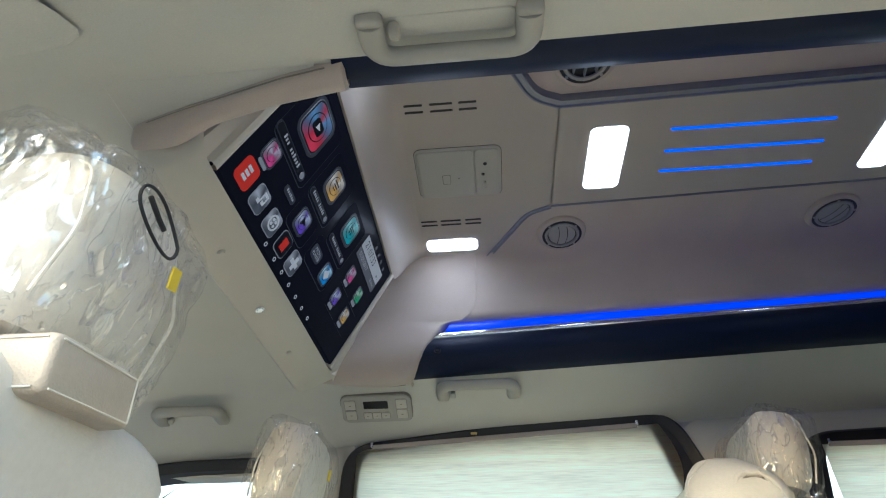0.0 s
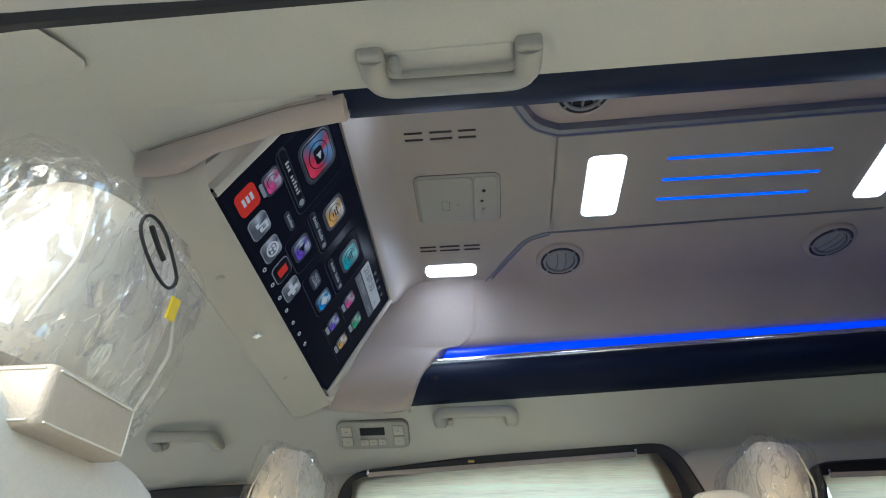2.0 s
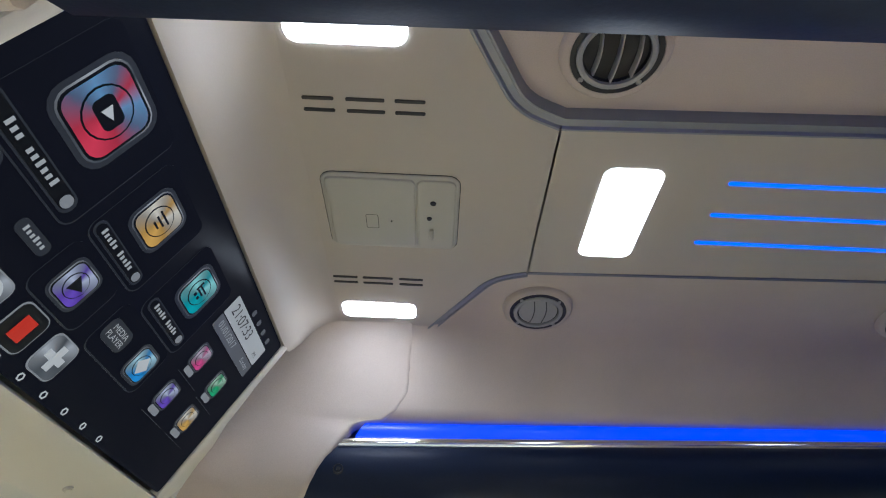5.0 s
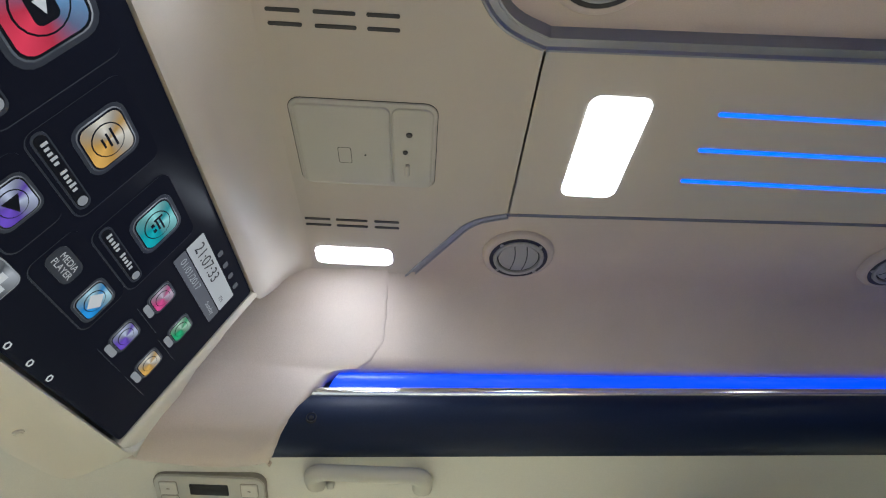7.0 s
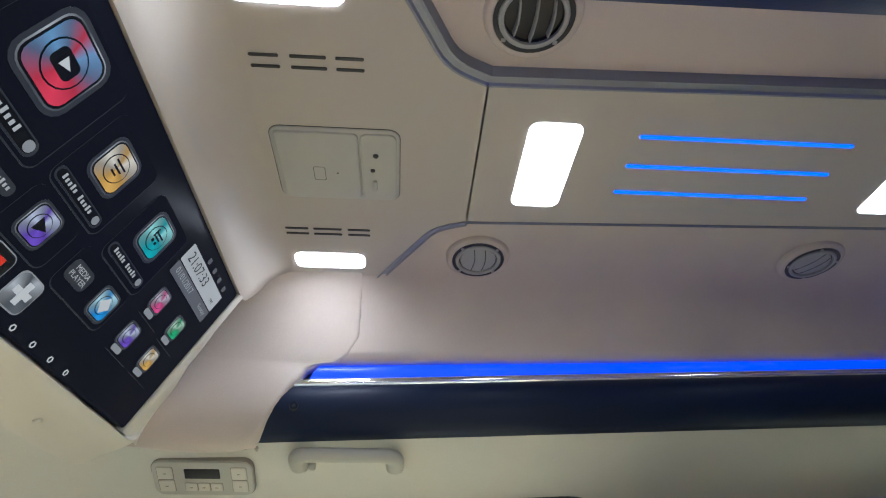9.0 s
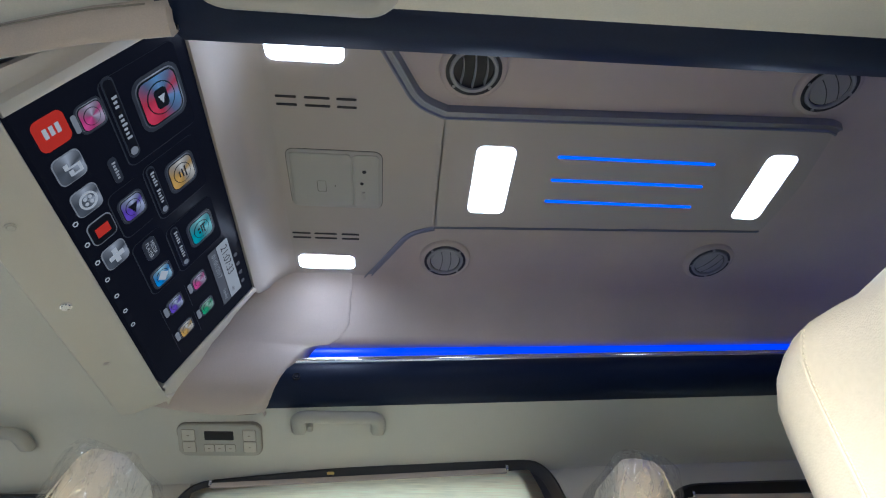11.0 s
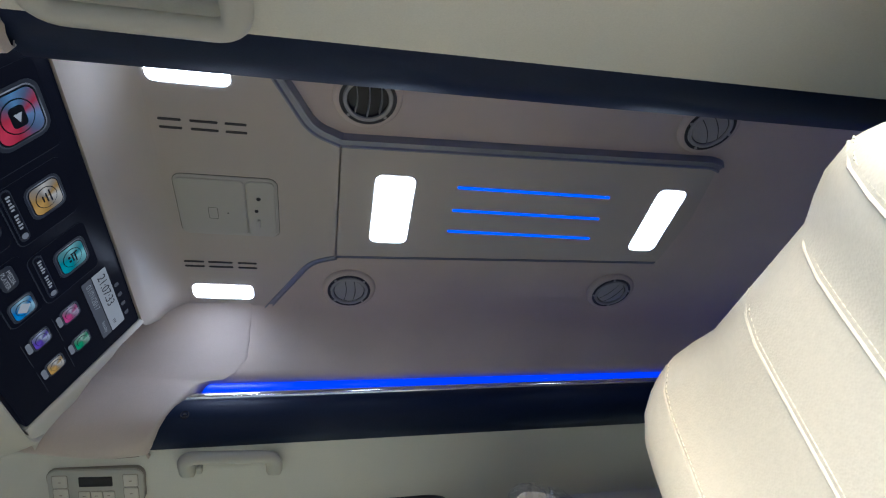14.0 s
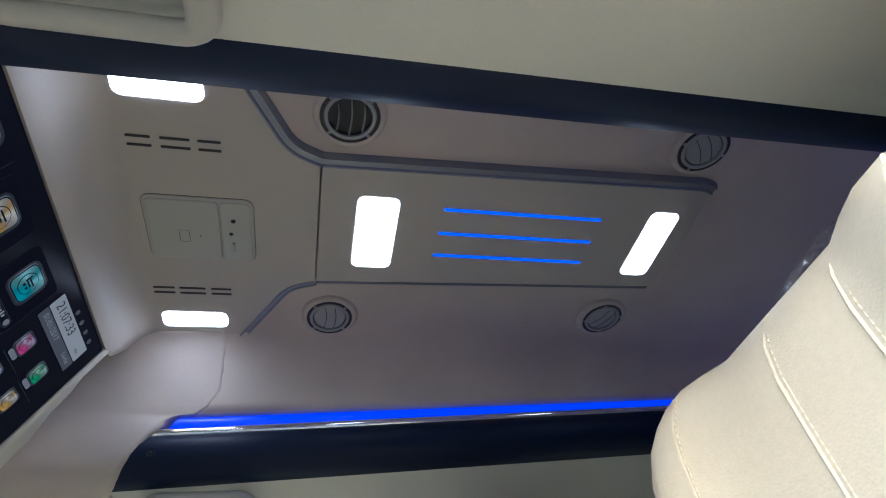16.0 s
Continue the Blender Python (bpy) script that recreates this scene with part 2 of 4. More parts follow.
def words(text, size, x, y, z, align="CENTER"):
    """Lettering as a flat mesh in x, y."""
    cu = bpy.data.curves.new("lettering", "FONT")
    cu.body, cu.size, cu.align_x, cu.align_y = text, size, align, "CENTER"
    ob = bpy.data.objects.new("lettering", cu)
    scene.collection.objects.link(ob)
    me = bpy.data.meshes.new_from_object(ob.evaluated_get(bpy.context.evaluated_depsgraph_get()))
    bpy.data.objects.remove(ob)
    bm = bmesh.new()
    bm.from_mesh(me)
    bm.transform(Matrix.Translation((x, y, z)))
    return bm


# ---------------------------------------------------------------- the plan of the van
# x runs backwards, y to the right-hand side, z up from the cabin floor
YC = -0.0285          # middle of the roof opening
W = 0.4375            # half width of the roof opening
XR = 1.42             # its back end
RC = 0.24             # radius of its back corners
SIDE = 0.605          # half width of the cabin at the window tops


def rise(x):
    return 0.042 * (x + 0.08)


def section(a):
    """Height of the headliner at a from the middle."""
    t = ((0.0, 1.205), (0.4375, 1.209), (0.46, 1.199), (0.50, 1.172), (0.55, 1.146), (0.58, 1.131), (0.605, 1.112))
    for (a0, z0), (a1, z1) in zip(t, t[1:]):
        if a <= a1:
            return z0 + (z1 - z0) * (a - a0) / (a1 - a0)
    return t[-1][1]


def ring(x0, n=22, ahead=0.0):
    """The roof opening from the left front round the back to the right front: (x, y, outward normal)."""
    out = []
    for k in range(n + 1):
        out.append((x0 + ahead + (XR - RC - x0 - ahead) * k / n, YC - W, 0, -1))
    for k in range(1, 9):
        a = radians(-90 + 90 * k / 8)
        out.append((XR - RC + RC * math.cos(a), YC - W + RC + RC * math.sin(a), math.cos(a), math.sin(a)))
    for k in range(1, 8):
        out.append((XR, YC - (W - RC) + 2 * (W - RC) * k / 8, 1, 0))
    for k in range(0, 9):
        a = radians(90 * k / 8)
        out.append((XR - RC + RC * math.cos(a), YC + W - RC + RC * math.sin(a), math.cos(a), math.sin(a)))
    for k in range(1, n + 1):
        out.append((XR - RC - (XR - RC - x0) * k / n, YC + W, 0, 1))
    return out


LEFT_IN = 0.012       # the near rail is padded a little thicker


def sweep(profile, x0, slant=0.0, lean_in=False):
    """Runs a profile of (inward, height) round the opening; slant cuts its front ends at an angle."""
    rows = []
    for d, z in profile:
        row = []
        for x, y, nx, ny in ring(x0 + slant * (z - 1.211), 22, 0.022 - 0.3 * slant * (z - 1.211) if slant else 0.0):
            e = d + (LEFT_IN if ny < -0.5 and lean_in else 0.0) * min(1.0, max(0.0, (d + 0.012) / 0.05))
            row.append((x - nx * e, y - ny * e, z + rise(x) * (0.675 + 0.325 * ny) * max(0.0, min(1.0, (1.5 - z) / 0.2))))
        rows.append(row)
    return loft(rows)


# ---------------------------------------------------------------- ground and shell
bm = bmesh.new()
bmesh.ops.create_grid(bm, x_segments=2, y_segments=2, size=60, matrix=Matrix.Translation((0, 0, -0.45)))
thing("ground", bm, M_GROUND, "grey concrete yard under the van", "ground", kind="structure", smooth=False)
thing("floor", box(0.3, YC, -0.03, 3.9, 1.5, 0.06), M_CARPET, "brown carpeted van floor", "floor", kind="structure", smooth=False)

# headliner: side strips round the opening, and the part ahead of it
bm = bmesh.new()
XF, XB = -1.45, 1.95
samples = ring(-0.34)
prev = None
for x, y, nx, ny in samples:
    m = max(abs(nx), abs(ny))
    col = []
    for k, a in enumerate((0.4375, 0.46, 0.50, 0.55, 0.58, 0.605)):
        s = (a - 0.4375) / (SIDE - W)
        px, py = x + nx / m * (XB - XR) * s, y + ny / m * (SIDE - W) * s
        col.append(bm.verts.new((px, py, section(a) + rise(px) * (0.675 + 0.325 * ny))))
    if prev:
        for k in range(5):
            bm.faces.new((prev[k], prev[k + 1], col[k + 1], col[k]))
    prev = col
for sgn in (-1, 1):
    prev = None
    for k in range(7):
        x = -0.34 + 0.26 * k / 6
        a = 0.405 - (0.07 * ((-0.14 - x) / 0.2) ** 1.5 if x < -0.14 else 0)
        col = [bm.verts.new((x, YC + sgn * q, 1.209 + rise(x) * (0.675 + 0.325 * sgn))) for q in (a, 0.4375)]
        if prev:
            bm.faces.new((prev[0], prev[1], col[1], col[0]))
        prev = col
xs = [XF + (-0.34 - XF) * k / 14 for k in range(15)]
ys = [-0.605, -0.58, -0.55, -0.50, -0.46, -0.4375, -0.3, -0.15, 0, 0.15, 0.3, 0.4375, 0.46, 0.50, 0.55, 0.58, 0.605]
prev = None
for x in xs:
    col = [bm.verts.new((x, YC + y, section(abs(y)) + rise(x) * (0.675 + 0.325 * max(-1, min(1, y / W))) - 0.10 * max(0, -0.5 - x) ** 1.5)) for y in ys]
    if prev:
        for k in range(len(ys) - 1):
            bm.faces.new((prev[k], prev[k + 1], col[k + 1], col[k]))
    prev = col
bmesh.ops.remove_doubles(bm, verts=bm.verts, dist=0.0006)
thing("ceiling", bm, M_LINER, "warm beige cloth headliner curving down to the windows", "ceiling", kind="structure")
thing("roof_skin", box(0.3, YC, 1.62, 3.7, 1.30, 0.04, 0.015), M_PAINT, "white painted outer roof", "roof", kind="structure")
# front header closing the gap between roof skin and headliner
thing("wall_front", box(-1.52, YC, 1.33, 0.06, 1.30, 0.56), M_PAINT, "white painted front header", "wall", kind="structure", smooth=False)
thing("wall_back", box(2.05, YC, 0.8, 0.08, 1.36, 1.62), M_TRIM, "beige trimmed tailgate", "wall", kind="structure", smooth=False)


# side walls with openings: each a lattice of slabs
def side_wall(name, sgn, holes, label):
    """holes: (x0, x1, z0, z1), from front to back."""
    bm = bmesh.new()
    y = YC + sgn * (SIDE + 0.035)
    x = -1.52

    def slab(x0, x1, z0, z1):
        if x1 - x0 > 0.001 and z1 - z0 > 0.001:
            box((x0 + x1) / 2, y, (z0 + z1) / 2, x1 - x0, 0.06, z1 - z0, bm=bm)

    for x0, x1, z0, z1 in holes:
        slab(x, x0, -0.2, 1.64)
        slab(x0, x1, -0.2, z0)
        slab(x0, x1, z1, 1.64)
        x = x1
    slab(x, 2.09, -0.2, 1.64)
    return thing(name, bm, M_TRIM, label, "wall", kind="structure", smooth=False)


side_wall("wall_right", 1, [(-1.1, -0.45, 0.62, 1.04), (-0.25, 0.52, 0.55, 1.112), (0.52, 0.60, 0.55, 1.05), (0.84, 1.69, 0.55, 1.085)],
          "beige pillar trim of the far side of the cabin")
# unseen behind x = 0.68: closed there to keep daylight off the rear roof
side_wall("wall_left", -1, [(-1.3, -0.42, 0.55, 1.075), (-0.34, 0.68, -0.19, 1.10)],
          "beige pillar trim round the open sliding door")

# ---------------------------------------------------------------- raised roof
DOME = [(0.012, 1.338), (0.026, 1.342), (0.031, 1.36), (0.034, 1.39), (0.044, 1.425), (0.062, 1.458), (0.088, 1.480), (0.12, 1.492), (0.165, 1.498), (0.22, 1.500)]
bm = sweep(DOME, -0.16)
bm.verts.ensure_lookup_table()
n = len(ring(-0.16))
top = [v for v in bm.verts][-n:]
bm.faces.new(top)
thing("ceiling_dome", bm, M_SUEDE, "greige suede lining of the raised roof", "ceiling", kind="structure", angle=60)

rail = empty("roof_rail", (0, 0, 0), "dark navy vinyl rail round the raised roof", "rail", kind="structure")
part("cover", sweep([(-0.012, 1.207), (0.0, 1.204), (0.02, 1.212), (0.040, 1.228), (0.049, 1.246), (0.048, 1.268), (0.041, 1.284), (0.034, 1.290)], -0.078, 0.54, lean_in=True), M_RAIL, rail)
part("chrome_strip", sweep([(0.034, 1.290), (0.0365, 1.293), (0.0365, 1.299), (0.0335, 1.304), (0.022, 1.306)], -0.078, 0.54, lean_in=True), M_CHROME, rail, "thin bright chrome strip")
part("light_strip", sweep([(0.012, 1.306), (0.019, 1.3065), (0.0245, 1.311), (0.0265, 1.319), (0.0255, 1.327), (0.021, 1.334), (0.012, 1.3385)], -0.055, 0.54), M_LED, rail, "blue glowing light strip")
for sgn in (1, -1):
    y = YC + sgn * (W - 0.0485)
    bm = lathe([(0.0, 0.003), (0.003, 0.003), (0.0035, 0.001), (0.006, 0.001), (0.0075, 0.003), (0.009, 0.0)], 16)
    part("screw", moved(bm, basis((-0.018, y + sgn * 0.001, 1.252), (sgn, 0, 0), (0, sgn * 0.1, 1))), M_BLACK, rail)


# padded cheeks at both front corners of the raised roof
def dome_inset(z):
    """How far inside the opening the dome's lining stands at the height z."""
    for (d0, z0), (d1, z1) in zip(DOME, DOME[1:]):
        if z <= z1:
            return d0 + (d1 - d0) * max(0.0, z - z0) / (z1 - z0)
    return DOME[-1][0]


def cheek():
    """The far corner pad: flush with the dome's lining behind, rounded over the end of the light strip."""
    rows = []
    prof = ((-0.016, 1.208), (-0.012, 1.192), (0.000, 1.184), (0.016, 1.183), (0.030, 1.194), (0.046, 1.215), (0.0535, 1.245),
            (0.0500, 1.28), (0.0460, 1.300), (0.0440, 1.312), (0.0432, 1.320), (0.0425, 1.326), (0.0420, 1.331), (0.0415, 1.336), (0.0412, 1.340), (0.0412, 1.343),
            (0.042, 1.36), (0.045, 1.39), (0.054, 1.425), (0.071, 1.458), (0.095, 1.482), (0.12, 1.496))
    n = 26
    for k in range(n):
        s = k / (n - 1)
        row = []
        for d, z in prof:
            if z < 1.318:
                end = -0.078 + (z - 1.205) * 0.54
            elif z < 1.342:
                end = -0.017 + 0.050 * (1 - math.sqrt(max(0.0, 1 - ((z - 1.318) / 0.024) ** 2)))
            else:
                end = 0.033 + min(1.0, (z - 1.342) / 0.05) ** 0.5 * 0.045
            x = -0.338 + (end + 0.338) * (1 - (1 - s) ** 1.35)
            nose = max(0.0, (-0.29 - x) / 0.048)
            inward = 0.0 if x > -0.14 else 0.064 * ((-0.14 - x) / 0.198) ** 1.5
            blend = max(0.0, min(1.0, (x + 0.13) / max(0.02, end + 0.13))) * max(0.0, min(1.0, (z - 1.30) / 0.045))
            blend = blend * blend * (3 - 2 * blend)
            f = math.sqrt(max(0.0, 1 - min(1.0, nose) ** 2)) * 0.85 + 0.15
            dd = 0.004 + (d - 0.004) * f + inward
            dd += (max(0.0285, dome_inset(z) + 0.0006) - dd) * blend
            lift = 1 - 0.55 * s ** 4 if z < 1.206 else 1.0
            row.append((x, YC + W - dd, 1.206 + (z - 1.206) * f * lift))
        rows.append(row)
    # the end turns back behind the rail and the strip
    rows.append([(x + 0.004, y + (0.006 if z < 1.342 else 0.002), z) for x, y, z in rows[-1]])
    rows.append([(x + 0.004, y + (0.030 if z < 1.342 else 0.006), z) for x, y, z in rows[-2]])
    bm = loft(rows)
    bm.faces.new([v for v in bm.verts][:len(prof)])
    return bm, [r[1] for r in rows[:n]]


def near_cheek():
    """The pad beside the open door: a band that widens into a blunt nose ahead of the screen."""
    outer = ((-0.340, -0.392), (-0.336, -0.399), (-0.254, -0.422), (-0.181, -0.441), (-0.12, -0.456), (-0.046, -0.4685))
    inner = ((-0.345, -0.366), (-0.302, -0.363), (-0.268, -0.366), (-0.245, -0.381), (-0.222, -0.398), (-0.138, -0.419), (-0.044, -0.434))

    def at(line, x):
        for (x0, y0), (x1, y1) in zip(line, line[1:]):
            if x <= x1:
                return y0 + (y1 - y0) * max(0.0, x - x0) / (x1 - x0)
        return line[-1][1]

    rows, edge = [], []
    for k in range(44):
        x = -0.341 + 0.295 * k / 43
        smooth = [at(inner, x + q) for q in (-0.012, -0.006, 0.0, 0.006, 0.012)]
        yo, yi = at(outer, x), sum(smooth) / 5
        f = min(1.0, 0.15 + math.sqrt(max(0.0, (x + 0.341) / 0.022)))
        m = (yo + yi) / 2
        yo, yi = m + (yo - m) * min(1.0, 0.72 + 0.28 * f), m + (yi - m) * min(1.0, 0.72 + 0.28 * f)
        row = [(x, yo - 0.001, 1.216), (x, yo, 1.206 - 0.004 * f), (x, yo + 0.005, 1.204 - 0.008 * f), (x, m, 1.203 - 0.012 * f),
               (x, yi - 0.006, 1.204 - 0.012 * f), (x, yi - 0.0015, 1.206 - 0.009 * f), (x, yi, 1.208), (x, yi + 0.002, 1.23), (x, yi, 1.30)]
        drop = 0.027 * max(0.0, min(1.0, (-0.212 - x) / 0.055)) * f
        row = [(px, py - drop * 0.85 * q, pz - drop * q) for (px, py, pz), q in zip(row, (0, 0.05, 0.3, 0.75, 1.0, 1.0, 1.0, 0.5, 0))]
        for z in (1.36, 1.41, 1.45, 1.48, 1.497):
            row.append((x, max(yi, YC - W + dome_inset(z) + 0.004), z))
        rows.append(row)
        edge.append(row[1])
    rows.append([(x + 0.002, y - 0.02 if i > 5 else y, z + 0.012) for i, (x, y, z) in enumerate(rows[-1])])
    bm = loft(rows)
    bm.faces.new([v for v in bm.verts][:len(rows[0])])
    return bm, edge


for build, label in ((cheek, "padded pale suede corner between ceiling screen and light strip"), (near_cheek, "padded pale suede corner above the open door")):
    pad = empty("corner_pad", (0, 0, 0), label, "trim", "corner pads")
    bm, edge = build()
    part("cushion", bm, M_SUEDE, pad, angle=70)
    part("seam", tube([(x, y, z - 0.0003) for x, y, z in edge[4:-3]], 0.0011, 6), M_SEAM, pad, "sewn lower edge")

# ceiling console: front panel with slanted back corners
PZ = 1.486
console = empty("ceiling_console", (0, 0, 0), "beige plastic ceiling console with lamps and speaker slots", "console")


half = [(p[0], p[1]) for p in rounded_path([(-0.075, 0.350, 0), (0.097, 0.332, 0), (0.205, 0.150, 0), (0.2575, 0.132, 0)], 0.025)]
near_half = [(p[0], p[1]) for p in rounded_path([(0.2575, -0.140, 0), (0.205, -0.162, 0), (0.097, -0.352, 0), (-0.075, -0.37, 0)], 0.025)]
outline = half + near_half
part("front_panel", plate(outline, 1.525, PZ, 0.004), M_PANEL, console)
outline2 = [(p[0], p[1]) for p in rounded_path([(0.2605, 0.132, 0), (0.968, 0.107, 0), (0.984, -0.025, 0), (0.972, -0.156, 0), (0.2605, -0.140, 0)], 0.014)]
part("back_panel", plate(outline2, 1.525, PZ, 0.004), M_PANEL, console)


def edging(pts, w, z0, z1):
    """A raised band with a groove and a bead that follows a line in plan."""
    shape = ((0.0, z0), (0.0, z1 - 0.001), (0.05, z1 - 0.0022), (0.16, z1 - 0.0022), (0.22, z1 - 0.0004), (0.27, z1 + 0.0012), (0.62, z1 + 0.0016), (0.68, z1 - 0.0002),
             (0.78, z1 - 0.0002), (0.84, z1 + 0.003), (0.92, z1 + 0.008), (1.0, z1 + 0.014), (1.0, z0))
    return loft([[(x + nx * w * q, y + ny * w * q, z) for q, z in shape] for x, y, nx, ny in pts])


def normals(pts):
    out = []
    for i, p in enumerate(pts):
        a, b = pts[max(i - 1, 0)], pts[min(i + 1, len(pts) - 1)]
        t = (Vector(b) - Vector(a)).normalized()
        out.append((p[0], p[1], -t.y, t.x))
    return out


SLANT = [(p[0], p[1]) for p in rounded_path([(0.085, 0.336, 0), (0.097, 0.333, 0), (0.205, 0.151, 0), (0.2575, 0.133, 0)], 0.03)]
NEAR_SLANT = [(p[0], p[1]) for p in rounded_path([(0.2575, -0.141, 0), (0.205, -0.163, 0), (0.097, -0.353, 0), (0.085, -0.356, 0)], 0.03)]
for line, w in ((SLANT, 0.018), (NEAR_SLANT, 0.022), ([(0.2605, 0.133), (0.5, 0.1245), (0.968, 0.108)], 0.009),
                ([(p[0], p[1]) for p in rounded_path([(0.980, -0.150, 0), (0.966, -0.157, 0), (0.6, -0.1485, 0), (0.2605, -0.141, 0)], 0.014)], 0.021)):
    part("edge_trim", edging(normals(line), w, 1.515, PZ), M_EDGE, console, "silver-blue edge trim")

# lamps
for x0, x1, y0, y1 in ((0.325, 0.399, -0.087, 0.086), (0.884, 0.944, -0.099, 0.073)):
    m = Matrix.Translation(((x0 + x1) / 2, (y0 + y1) / 2, 0))
    part("lamp", plate(rounded(x1 - x0, y1 - y0, 0.014), PZ + 0.01, PZ - 0.001, 0.0, m), M_LAMP, console, "bright white rectangular lamp")
for y in (0.261, -0.262):
    m = Matrix.Translation((0.028, y, 0))
    part("reading_lamp", plate(rounded(0.122, 0.044, 0.013), PZ + 0.01, PZ - 0.001, 0.0, m), M_READ, console, "small white reading lamp")
for i, y in enumerate((-0.07, -0.012, 0.045)):
    m = Matrix.Translation((0.633, y, 0))
    part("light_line", plate(rounded(0.308, 0.006, 0.0028), PZ + 0.004, PZ - 0.002, 0.001, m), M_LED_LINE, console, "thin blue light line")
# speaker slots
for rows_y, xs_ in (((-0.172, -0.156), ((-0.029, 0.006), (0.019, 0.062), (0.073, 0.107))), ((0.167, 0.181), ((-0.038, 0.0), (0.008, 0.055), (0.065, 0.102)))):
    for y in rows_y:
        for x0, x1 in xs_:
            m = Matrix.Translation(((x0 + x1) / 2, y, 0))
            part("slot", plate(rounded(x1 - x0, 0.0042, 0.0018), PZ + 0.004, PZ - 0.0012, 0.0, m), M_BLACK, console)
# storage box with lid and button plate
part("gap", plate(rounded(0.1791, 0.1471, 0.0165), PZ + 0.01, PZ - 0.0006, 0.0, Matrix.Translation((0.062, 0.012, 0))), M_BLACK, console)
holder = part("storage_box", plate(rounded(0.178, 0.146, 0.016), PZ + 0.01, PZ - 0.003, 0.003, Matrix.Translation((0.062, 0.012, 0))), M_GREY, console, "grey-beige storage box")
part("lid", plate(rounded(0.115, 0.134, 0.008), PZ, PZ - 0.0065, 0.0025, Matrix.Translation((0.036, 0.012, 0))), M_GREY, holder)
part("button_plate", plate(rounded(0.050, 0.134, 0.010), PZ, PZ - 0.006, 0.0025, Matrix.Translation((0.121, 0.012, 0))), M_GREY, holder)
bm = loft([[(x, y, PZ - 0.0068) for x, y in r] for r in (rounded(0.017, 0.028, 0.003), rounded(0.0155, 0.0265, 0.0025))], closed=True)
bm.transform(Matrix.Translation((0.035, 0.024, 0)))
part("latch", bm, M_BLACK, holder)
for x, y, r in ((0.117, -0.016, 0.0035), (0.112, 0.014, 0.003), (0.061, 0.022, 0.001)):
    bm = lathe([(0.0, 0.0), (r, 0.0), (r * 1.2, 0.0015)], 12)
    bm.transform(Matrix.Translation((x, y, PZ - 0.0078)))
    part("button", bm, M_BLACK, holder)
part("rocker", box(0.115, 0.045, PZ - 0.008, 0.006, 0.02, 0.006, 0.002, m=None), M_GREY, holder)


# ---------------------------------------------------------------- air vents
def vent(x, y, turn, open_, z=1.513, tip=0.0):
    v = empty("air_vent", pose(x, y, z, 180 + tip, 0, turn) @ Matrix.Scale(0.88, 4), "round adjustable grey air vent in the suede roof", "air vent", "roof air vents")
    part("collar", lathe([(0.066, -0.004), (0.064, 0.004), (0.060, 0.008), (0.054, 0.009), (0.051, 0.006)], 40), M_SUEDE, v, "raised suede collar")
    part("outer_ring", lathe([(0.0535, 0.002), (0.053, 0.0092), (0.047, 0.0095), (0.0465, 0.004)], 40), M_BLACK, v)
    part("inner_ring", lathe([(0.0465, 0.002), (0.0458, 0.011), (0.0430, 0.0125), (0.0392, 0.0115), (0.0375, 0.0)], 40), M_VENT, v, "grey turning ring")
    part("bowl", lathe([(0.0385, 0.007), (0.0375, 0.002), (0.0, 0.0015)], 32), M_BLACK, v)
    reach = 0.0112 if open_ < 0.5 else 0.0055
    if open_ < 0.3:
        part("flap", lathe([(0.0365, 0.005), (0.036, 0.0085), (0.024, 0.0098), (0.0, 0.0102)], 32), M_VENT, v, "closed flap")
        for gx in (-0.011, 0.011):
            line = [(gx + 0.004 * math.cos(q * 1.6), 0.032 * q, 0.0100 - 0.0012 * q * q) for q in (-1, -0.75, -0.5, -0.25, 0, 0.25, 0.5, 0.75, 1)]
            part("groove", tube(line, 0.0009, 6), M_BLACK, v)
    for fx in (-0.0225, 0.0, 0.0225) if open_ >= 0.3 else ():
        h = math.sqrt(0.0355 ** 2 - fx ** 2) - 0.001
        rows = []
        for k in range(9):
            s = -h + 2 * h * k / 8
            lip = 0.003 * math.sin(k / 8 * math.pi)
            rows.append([(fx + lip + q * math.cos(open_) + th * math.sin(open_), s, 0.0075 + q * math.sin(open_) - th * math.cos(open_)) for q, th in
                         ((-reach, -0.001), (reach, -0.001), (reach + 0.0007, 0.0), (reach, 0.001), (-reach, 0.001), (-reach - 0.0007, 0.0))])
        part("fin", loft(rows, closed=True, cap=True), M_VENT, v)
    for k in range(4):
        a = radians(45 + 90 * k)
        part("clip", box(0.049 * math.cos(a), 0.049 * math.sin(a), 0.0095, 0.006, 0.006, 0.003, 0.001), M_VENT, v)


vent(0.293, 0.247, 0, radians(8), 1.494, -5)
vent(0.909, 0.226, 35, radians(10), 1.496, -4)
vent(0.300, -0.2365, 0, radians(86), 1.499, 0)
vent(0.917, -0.242, -35, radians(10), 1.499, 1)

# ---------------------------------------------------------------- ceiling screen
SO = Vector((-0.242, -0.339, 1.179))
SU, SV = Vector((0, 1, 0)), Vector((0.458, 0, 0.889))
SN = SU.cross(SV)
SM = basis(SO, SU, SV)
SW, SH = 0.604, 0.262
# the faint bluish emission stands in for reflections on the dark glass
M_SCREEN = material("screen_glass", (0.003, 0.0035, 0.006), 0.3, vary=0, bump=0, emit=(0.03, 0.033, 0.055), power=0.03, spec=0.008)


def lit(name, colour, power, rough=0.3):
    return material(name, tuple(0.1 * c for c in colour), rough, vary=0, bump=0, emit=colour, power=power * 0.135, spec=0.1)


